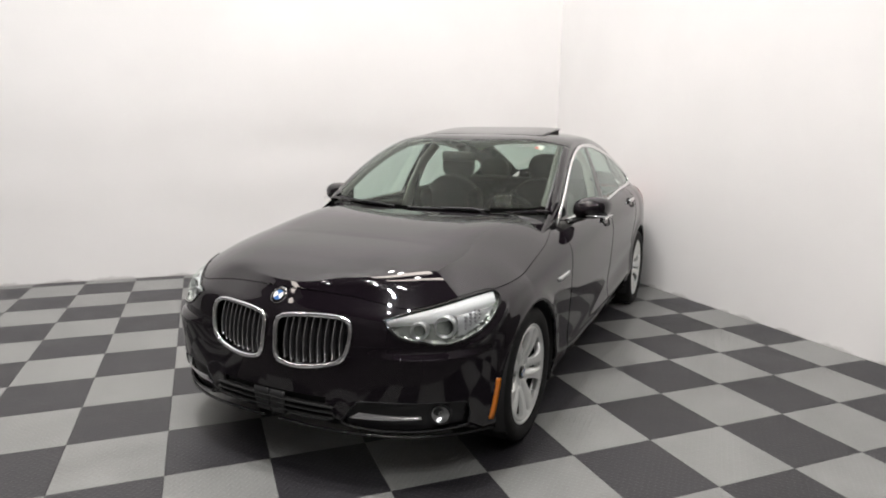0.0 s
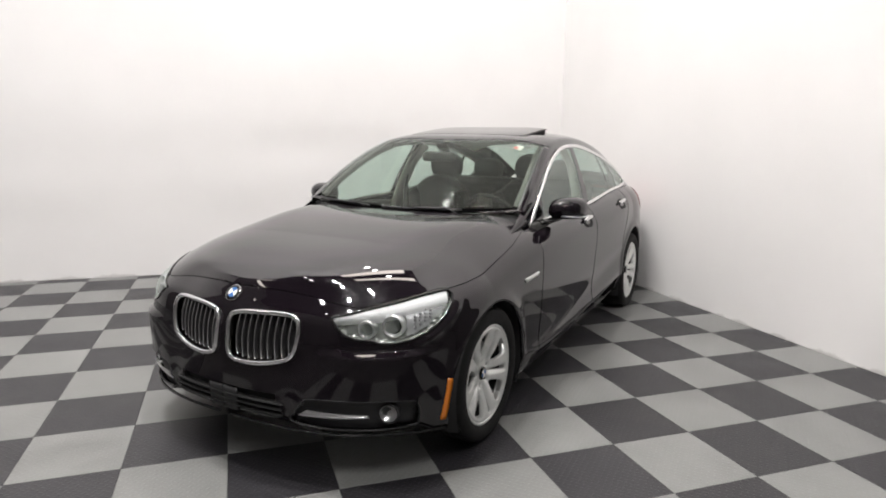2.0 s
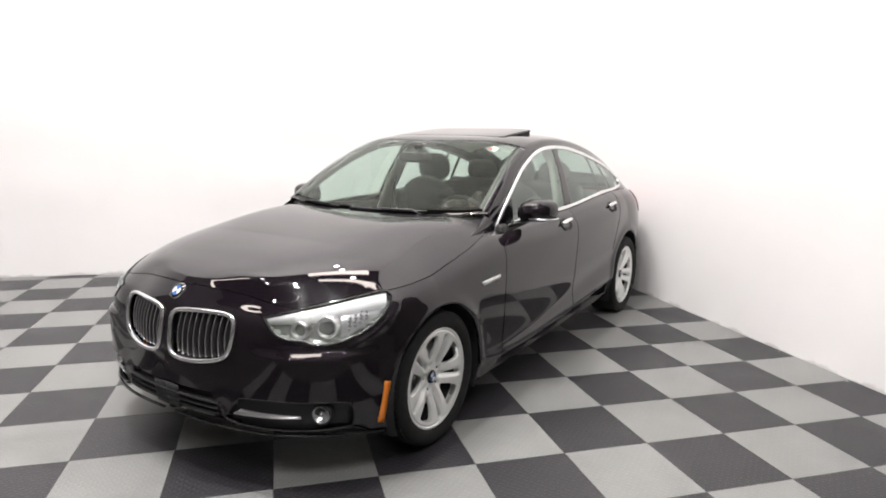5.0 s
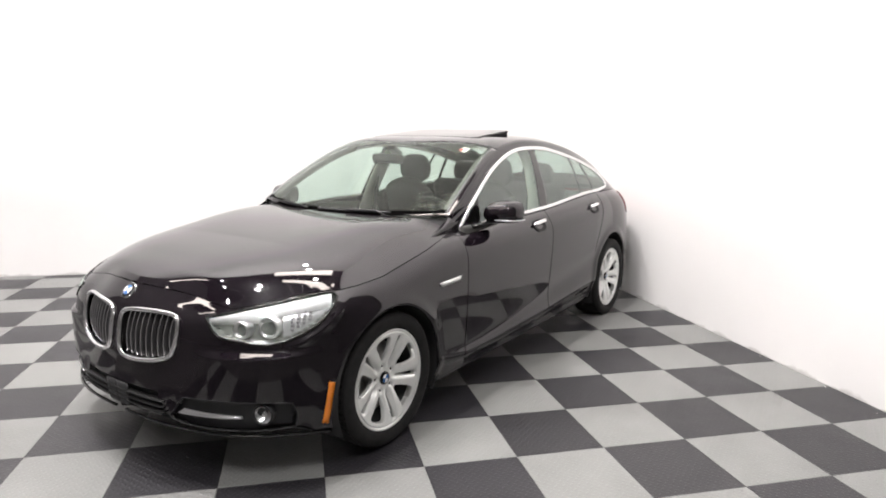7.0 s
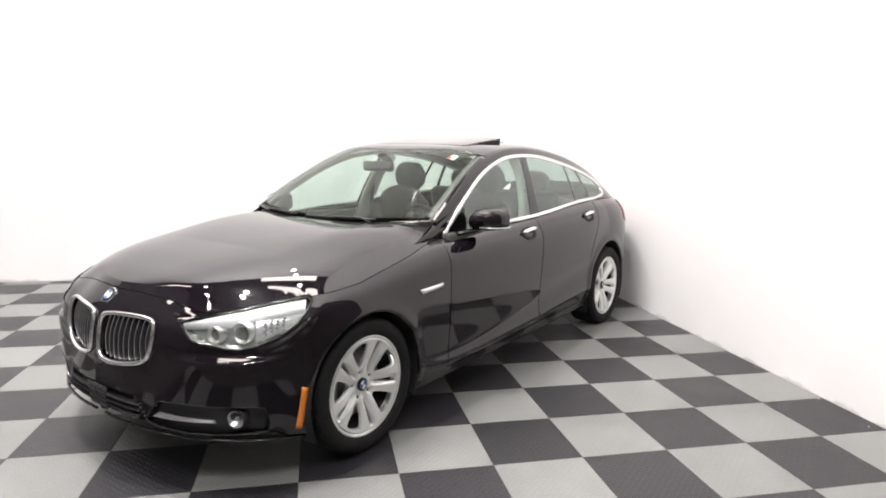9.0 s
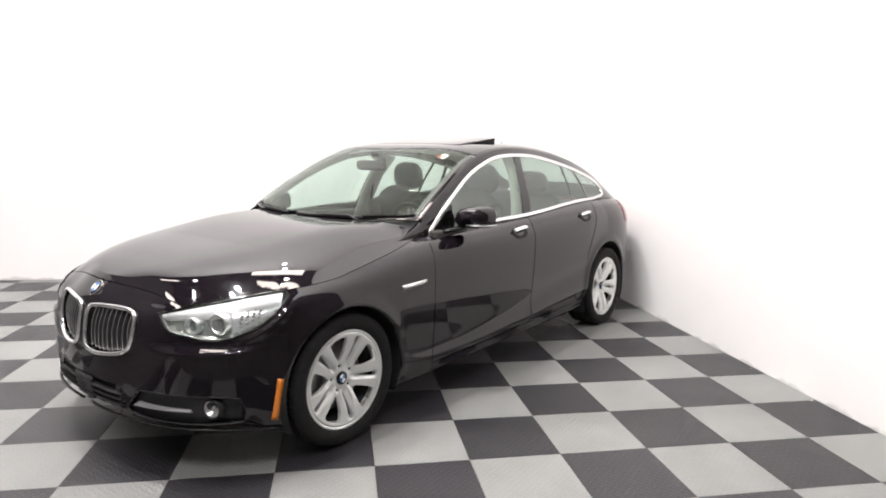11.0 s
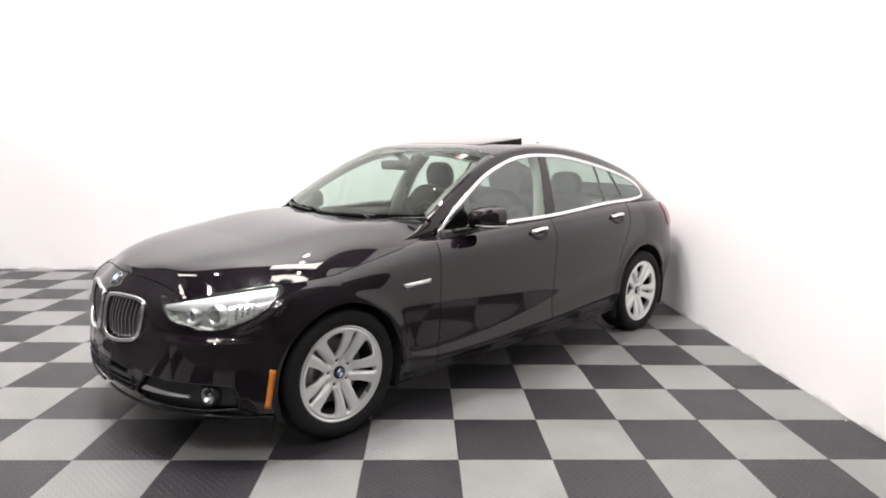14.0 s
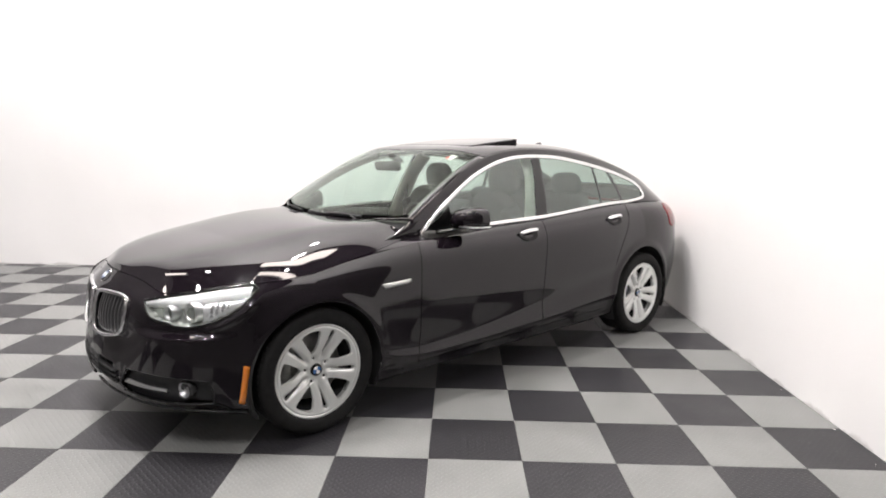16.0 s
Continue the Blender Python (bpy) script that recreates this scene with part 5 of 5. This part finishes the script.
for s in SIDES:
    shape = mirror_shape()
    mt = Matrix.Translation((-0.998, 0.968, 1.074)) @ Matrix.Rotation(radians(6), 4, "Z") @ Matrix.Diagonal((0.84, 0.94, 1.12, 1))
    body = part("wing_mirror", (*mirrored(moved(shape, mt), s), PAINT), doors[s, 0], "black wing mirror housing")
    ring = [(-0.083, 0.112 * math.copysign(abs(math.cos(a)) ** 0.7, math.cos(a)), 0.058 * math.copysign(abs(math.sin(a)) ** 0.7, math.sin(a)) + 0.004) for a in np.linspace(0, 2 * math.pi, 33)[:-1]]
    part("mirror_glass", (*mirrored(moved((ring, [tuple(range(32))]), mt @ Matrix.Translation((-0.0045, 0, 0))), s), MIRROR), body)
    arm = [(-0.85, 0.832, 1.000), (-0.89, 0.858, 1.006), (-0.94, 0.890, 1.014), (-0.98, 0.925, 1.026)]
    part("mirror_arm", (*mirrored(tube(arm, 0.02, 10, flat=(0.075, 0.030, (0, 0, 1))), s), GLOSS_BLACK), body)
    tri_pts = side_to_uz(np.array([-0.80, -0.99, -0.99]), np.array([1.005, 1.150, 1.012]))
    tri_v = [tuple(a + np.array([0, 0.004, 0])) for a in tri_pts]
    part("mirror_triangle", (*mirrored((tri_v, [(0, 1, 2)]), s), GLOSS_BLACK), doors[s, 0])
    seam = [(-0.990 + x * 0.95, 0.968 + y * 0.94, 1.040) for x, y in ((-0.095, 0.112), (-0.03, 0.118), (0.03, 0.092), (0.055, 0.03), (0.05, -0.05), (0.02, -0.10))]
    part("mirror_strip", (*mirrored(tube(seam, 0.0035, 6), s), SATIN), body)

# ---- pillar covers inside ----
for s in SIDES:
    us = np.linspace(-0.74, -1.46, 16)
    rv, rz = rail(us)
    part("inner_pillar", (*tube([(u, (v - 0.052) * s, z - 0.030) for u, v, z in zip(us, rv, rz)], 0.02, 10, flat=(0.085, 0.030, (0, 0.75 * s, 0.66))), INNER_TRIM), car, "grey inner pillar cover")

# ---- wipers and cowl ----
cowl_y = np.linspace(-0.76, 0.76, 25)
cowl_v, cowl_f = [], []
for y in cowl_y:
    t = (y / 0.78) ** 2
    u_glass, u_hood = BASE_U - 0.22 * t, -0.465 - 0.20 * t
    z_h, z_g = 1.060 - 0.074 * t ** 6, 1.055 - 0.005 * t
    for u, z in ((u_hood + 0.05, z_h - 0.045), (u_hood - 0.002, z_h - 0.030), (u_glass - 0.004, z_g - 0.004), (u_glass - 0.03, z_g + 0.004)):
        cowl_v.append((u, y, z))
for i in range(24):
    for j in range(3):
        a = i * 4 + j
        cowl_f.append((a, a + 1, a + 5, a + 4)[::-1])
part("cowl_panel", (cowl_v, cowl_f, DARK), car, "black plastic cowl below the windshield")


def on_top(u, y):
    v, z = rail(np.array([u]))
    p = top_surface(np.array([-u]), np.array([min(1.0, abs(y) / v[0])]))[0]
    return Vector((p[0], y, p[2]))


for pivot, tip in (((-0.60, -0.16), (-0.755, -0.69)), ((-0.60, 0.46), (-0.69, -0.06))):
    ys = [pivot[1] + (tip[1] - pivot[1]) * t for t in np.linspace(0, 1, 14)]
    blade = [on_top(BASE_U - 0.22 * (y / 0.78) ** 2 - 0.018, y) + Vector((0.010, 0, 0.006)) for y in ys]
    wiper = part("wiper", (*tube([tuple(b) for b in blade], 0.007, 6, flat=(0.010, 0.015, (0, 0, 1))), PLASTIC), car, "black windshield wiper blade and arm")
    arm = [(pivot[0] + 0.05, pivot[1] + 0.02, 1.040)] + [tuple(b + Vector((0.014, 0, 0.010))) for b in blade[2:8]]
    part("wiper_arm", (*tube(arm, 0.006, 6), PLASTIC), wiper)

# ---- roof fin, washer jets, sticker ----
fin_v, fin_f = [], []
for i in range(9):
    t = i / 8
    h = 0.060 * (t ** 0.7) * (1 if t < 0.9 else 0.7)
    for y, z in ((0.022 * (0.4 + 0.6 * t), 0.0), (0.010, h * 0.6), (0.0, h), (-0.010, h * 0.6), (-0.022 * (0.4 + 0.6 * t), 0.0)):
        fin_v.append((-2.64 - 0.15 * t, y, 1.540 - 0.022 * t + z))
for i in range(8):
    for j in range(4):
        a = i * 5 + j
        fin_f.append((a, a + 5, a + 6, a + 1))
fin_f.append((40, 41, 42, 43, 44))
part("roof_antenna", (fin_v, fin_f, GLOSS_BLACK), car, "small black shark-fin antenna")
st = [on_top(u, y) + Vector((-0.006, 0, -0.008)) for u, y in ((-1.195, 0.510), (-1.195, 0.560), (-1.262, 0.563), (-1.262, 0.513))]
sticker = part("windshield_sticker", ([tuple(a) for a in st], [(0, 1, 2, 3)], PAPER), car, "small white and red paper sticker")
st2 = [a + Vector((0.002, 0, 0.003)) for a in (st[3].lerp(st[0], 0.55), st[3].lerp(st[0], 0.55).lerp(st[2].lerp(st[1], 0.55), 0.5), st[0].lerp(st[1], 0.5), st[0])]
part("print", ([tuple(a) for a in st2], [(0, 1, 2, 3)], RED_PAPER), sticker)

# ---- cabin ----
def cushion(size, centre, rot=(0, 0, 0)):
    """A plump cushion, rounded all round."""
    r = 0.46 * min(size[1], size[2])
    return moved(box((max(size[1], size[2]), size[1], size[2]), (0, 0, 0), r, 6), pose(*centre, *rot) @ Matrix.Diagonal((size[0] / max(size[1], size[2]), 1, 1, 1)))


def pillow(size, centre, rot=(0, 0, 0), bevel=0.05, seg=4):
    return moved(box(size, (0, 0, 0), bevel, seg), pose(*centre, *rot))


for s in SIDES:
    seat = part("front_seat", (*join(pillow((0.52, 0.50, 0.16), (-1.58, 0.38 * s, 0.55), (0, -6, 0), 0.06),
                                     cushion((0.18, 0.50, 0.66), (-1.86, 0.38 * s, 0.88), (0, 16, 0)),
                                     pillow((0.17, 0.10, 0.52), (-1.83, (0.38 + 0.21) * s, 0.84), (0, 16, 0), 0.045),
                                     pillow((0.17, 0.10, 0.52), (-1.83, (0.38 - 0.21) * s, 0.84), (0, 16, 0), 0.045)), LEATHER), car, "black leather front seat")
    part("headrest", (*cushion((0.14, 0.28, 0.23), (-1.915, 0.38 * s, 1.272), (0, 6, 0)), LEATHER), seat)
    part("headrest_post", (*join(tube([(-1.935, 0.33 * s, 1.10), (-1.93, 0.33 * s, 1.22)], 0.007), tube([(-1.935, 0.43 * s, 1.10), (-1.93, 0.43 * s, 1.22)], 0.007)), CHROME), seat)
    part("rear_headrest", (*cushion((0.12, 0.28, 0.19), (-2.70, 0.36 * s, 1.225), (0, 10, 0)), LEATHER), car)
    part("pillar_cover", (*tube([(-1.76, 0.80 * s, 0.90), (-1.82, 0.765 * s, 1.10), (-1.88, 0.70 * s, 1.30), (-1.93, 0.60 * s, 1.44)], 0.05, 8, flat=(0.04, 0.165, (1, 0, 0))), HEADLINER), car, "pale grey pillar cover")
    part("belt_strap", (*tube([(-1.84, 0.735 * s, 1.22), (-1.80, 0.72 * s, 0.95), (-1.76, 0.70 * s, 0.65)], 0.02, 6, flat=(0.004, 0.045, (0, s, 0))), DASH), car)
    part("door_panel", (*join(pillow((1.05, 0.05, 0.55), (-1.28, 0.835 * s, 0.72), (0, -2, 0), 0.02, 2)), DASH), doors[s, 0])
    part("door_panel", (*join(pillow((0.85, 0.05, 0.58), (-2.25, 0.835 * s, 0.75), (0, -3, 0), 0.02, 2)), DASH), doors[s, 1])
part("rear_bench", (*join(pillow((0.50, 1.30, 0.18), (-2.40, 0, 0.56), (0, -6, 0), 0.06), pillow((0.14, 1.32, 0.62), (-2.68, 0, 0.86), (0, 20, 0), 0.06)), LEATHER), car, "black leather rear bench seat")
part("parcel_shelf", (*box((0.75, 1.30, 0.03), (-3.20, 0, 1.02), 0.01), DASH), car)
part("cabin_floor", (*box((2.5, 1.56, 0.04), (-1.75, 0, 0.36), 0.01), DASH), car)
part("firewall", (*box((0.04, 1.5, 0.62), (-0.72, 0, 0.66), 0.01), DASH), car)
dash_v, dash_f = [], []
ys = np.linspace(-0.76, 0.76, 23)
prof = [(-0.62, 1.020), (-0.74, 1.018), (-0.88, 1.010), (-0.98, 0.985), (-1.03, 0.945), (-1.02, 0.86), (-0.98, 0.74), (-0.95, 0.62)]
for y in ys:
    hump = 0.030 * math.exp(-((y - 0.38) / 0.16) ** 2)
    arc_in = 0.10 * (y / 0.76) ** 2
    for k, (u, z) in enumerate(prof):
        dash_v.append((u - arc_in * (1.0 if k < 3 else 0.4), y, z - 0.02 * (y / 0.76) ** 2 + hump * (1 if 1 <= k <= 4 else 0)))
for i in range(22):
    for j in range(len(prof) - 1):
        a = i * len(prof) + j
        dash_f.append((a, a + len(prof), a + len(prof) + 1, a + 1))
part("dashboard", (dash_v, dash_f, DASH), car, "dark grey dashboard with instrument hood")
part("centre_console", (*pillow((0.75, 0.26, 0.30), (-1.38, 0, 0.56), (0, 6, 0), 0.04), DASH), car)
wheel_m = pose(-1.155, 0.38, 0.958, 0, -62, 0)
ring = [(0.188 * math.cos(a), 0.188 * math.sin(a), 0) for a in np.linspace(0, 2 * math.pi, 41)[:-1]]
steer = part("steering_wheel", (*moved(tube(ring, 0.016, 10, closed=True), wheel_m), LEATHER), car, "black leather steering wheel")
part("wheel_hub", (*moved(join(box((0.16, 0.13, 0.05), (0, 0, -0.01), 0.02, 3), box((0.10, 0.05, 0.02), (0.12, 0.0, 0), 0.008), box((0.05, 0.30, 0.02), (0, 0, 0), 0.008)), wheel_m), DASH), steer)
rvm = part("rear_view_mirror", (*pillow((0.05, 0.24, 0.070), (-1.10, 0.0, 1.372), (0, 12, 10), 0.022, 3), GLOSS_BLACK), car, "black rear-view mirror")
part("mirror_foot", (*pillow((0.10, 0.08, 0.035), (-1.17, 0.0, 1.425), (0, -30, 0), 0.015, 3), DASH), rvm)
part("headliner", (*whole(top_sheet.panel(lambda p: (header(p) < -0.10) & (p[:, 0] > -2.9) & (sunroof(p) > 0.01), gap=0, lip=0, sink=0.035)), HEADLINER), car, "pale grey cloth headliner")

# ---- hung lights, and added lamps on the ceiling ----
HANG = 4.0  # height of the hung lights


def strip_light(x, y, length, wide):
    ob = thing("strip_light", "white fluorescent strip light hung on rods, lit", "strip light", pose(x, y, HANG), group="strip lights")
    part("housing", (*box((length, wide + 0.03, 0.06), (0, 0, 0.04), 0.01), WHITE), ob)
    part("diffuser", (*box((length - 0.02, wide, 0.02), (0, 0, 0.004), 0.008), LAMP), ob, "glowing diffuser")
    for side in (-0.4, 0.4):
        part("rod", (*tube([(side * length, 0, 0.06), (side * length, 0, CEIL - HANG)], 0.005, 6), STEEL), ob)
    return ob


def pendant_lamp():
    ob = thing("pendant_lamp", "small white pendant lamp on a rod, lit", "pendant lamp", group="pendant lamps")
    part("shade", (*lathe([(0.0, 0.10), (0.025, 0.10), (0.030, 0.04), (0.062, 0.0), (0.064, -0.004)], 24, "z"), WHITE), ob)
    part("bulb", (*lathe([(0.052, -0.002), (0.050, -0.015), (0.036, -0.032), (0.0, -0.040)], 24, "z"), PENDANT), ob, "glowing bulb")
    part("rod", (*tube([(0, 0, 0.09), (0, 0, CEIL - HANG)], 0.004, 6), STEEL), ob)
    return ob


# unseen high lamp, added to light walls and floor
def fill_lamp(light):
    ob = thing("ceiling_lamp", "added round white fill lamp on the ceiling, lit", "ceiling lamp", group="round ceiling lamps")
    part("lamp_body", (*lathe([(0.0, 0.0), (0.06, 0.0), (0.065, -0.10), (0.11, -0.16), (0.12, -0.17)], 24, "z"), WHITE), ob)
    part("bulb", (*lathe([(0.105, -0.165), (0.100, -0.20), (0.080, -0.235), (0.045, -0.258), (0.0, -0.265)], 24, "z"), light), ob, "glowing bulb")
    return ob


for x, y, wide in ((-1.2, 1.65, 0.28), (-1.05, 1.08, 0.14), (-4.4, 1.2, 0.15), (-2.3, -0.7, 0.28)):
    strip_light(x, y, 1.32, wide)
pendant = pendant_lamp()
pendant.matrix_basis = pose(-1.15, 1.90, HANG)
for x, y in ((-0.95, 1.26), (-1.25, 2.3), (-3.35, 0.6), (-3.1, 1.25), (-2.3, 0.6), (-1.6, 0.3), (-3.9, -2.2)):
    copy_thing(pendant, pose(x, y, HANG))
# added lamps, placed to light both walls evenly at their corner
bay = fill_lamp(FILL)
bay.matrix_basis = pose(-1.5, 0.75, CEIL)
for x, y in ((-3.6, 0.5), (-3.1, -0.3), (-3.3, 2.0)):
    copy_thing(bay, pose(x, y, CEIL))
# more added lamps behind the camera, filling in the north wall
hall = fill_lamp(HALL_FILL)
hall.matrix_basis = pose(-4.5, -5.0, CEIL)
for x, y in ((-2.2, -5.8), (0.6, -5.5), (-5.8, -6.6), (-1.0, -7.2)):
    copy_thing(hall, pose(x, y, CEIL))

# ---- floor tiles ----
def tile_mesh(name, mat):
    g = TILE / 2 - 0.0003
    verts = [(-g, -g, -0.012), (g, -g, -0.012), (g, g, -0.012), (-g, g, -0.012)]
    for k, z in ((g, -0.0025), (g - 0.0012, 0.0)):
        verts += [(-k, -k, z), (k, -k, z), (k, k, z), (-k, k, z)]
    faces = [(8, 9, 10, 11)]
    for a in (0, 4):
        for i in range(4):
            j = (i + 1) % 4
            faces.append((a + i, a + j, a + 4 + j, a + 4 + i))
    return mesh_of(name, verts, faces, mat, smooth=False)


tile_meshes = [tile_mesh("tile_dark", TILE_DARK), tile_mesh("tile_light", TILE_LIGHT)]
far_tiles = [[], []]
for i in range(-24, 4):
    for j in range(-17, 11):
        x, y = (i + 0.5) * TILE, (j + 0.5) * TILE
        wide = WALL_X - (i * TILE) if i == 3 else TILE
        deep = WALL_Y - j * TILE if j == 10 else TILE
        x = i * TILE + wide / 2
        y = j * TILE + deep / 2
        if j < -2 or i < -8 and j < 2:  # tiles stop out of view, the dark slab beyond darkens the bumper's reflections
            continue
        light = (i + j + 1) % 2
        m = Matrix.Translation((x, y, 0)) @ Matrix.Diagonal((wide / TILE, deep / TILE, 1, 1))
        if i >= -14:
            ob = new("tile", tile_meshes[light])
            ob.parent = floor
            ob.matrix_basis = m
        else:
            far_tiles[light].append(m)
for light, mats in enumerate(far_tiles):
    me = tile_meshes[light]
    pieces = [([m @ v.co for v in me.vertices], [list(f.vertices) for f in me.polygons]) for m in mats]
    ob = part("tile_field", mesh_of("tile_field", *join(*pieces), (TILE_DARK, TILE_LIGHT)[light], smooth=False), floor)
    tagged(ob, kind="stuff")

# ---- paint chips and scuffs on the tiles by the wall ----
rng = random.Random(5)


def flake(x, y, length, width, turn, z=0.0012):
    c, s_ = math.cos(turn), math.sin(turn)
    pts = [(-length, -0.3 * width), (-0.3 * length, -width), (length, -0.5 * width), (0.7 * length, 0.6 * width), (-0.2 * length, width), (-0.8 * length, 0.4 * width)]
    return [(x + (a * c - b * s_) / 2, y + (a * s_ + b * c) / 2, z) for a, b in pts] + [(x + (a * c - b * s_) / 1.8, y + (a * s_ + b * c) / 1.8, 0.0002) for a, b in pts], \
        [tuple(range(6))] + [(i, i + 6, (i + 1) % 6 + 6, (i + 1) % 6) for i in range(6)]


chips = []
for u, v, size in ((-2.60, 2.235, 0.010), (-2.21, 2.66, 0.011), (-2.62, 2.30, 0.006), (-1.92, 2.93, 0.006)):
    p = CAR_AT @ Vector((u, v, 0))
    chips.append(flake(p.x, p.y, size, size * 0.8, rng.uniform(0, 3)))
part("paint_chips", (*join(*chips), PAPER), floor, "small white paint chips")
scuffs = []
for u, v, count in ((-2.00, 2.77, 9), (-2.10, 2.60, 7), (-1.95, 2.62, 4)):
    for _ in range(count):
        p = CAR_AT @ Vector((u + rng.gauss(0, 0.035), v + rng.gauss(0, 0.035), 0))
        scuffs.append(flake(p.x, p.y, rng.uniform(0.008, 0.035), rng.uniform(0.002, 0.004), rng.uniform(0.5, 1.4), 0.0008))
part("scuff_marks", (*join(*scuffs), SCUFF), floor, "pale scuff marks")
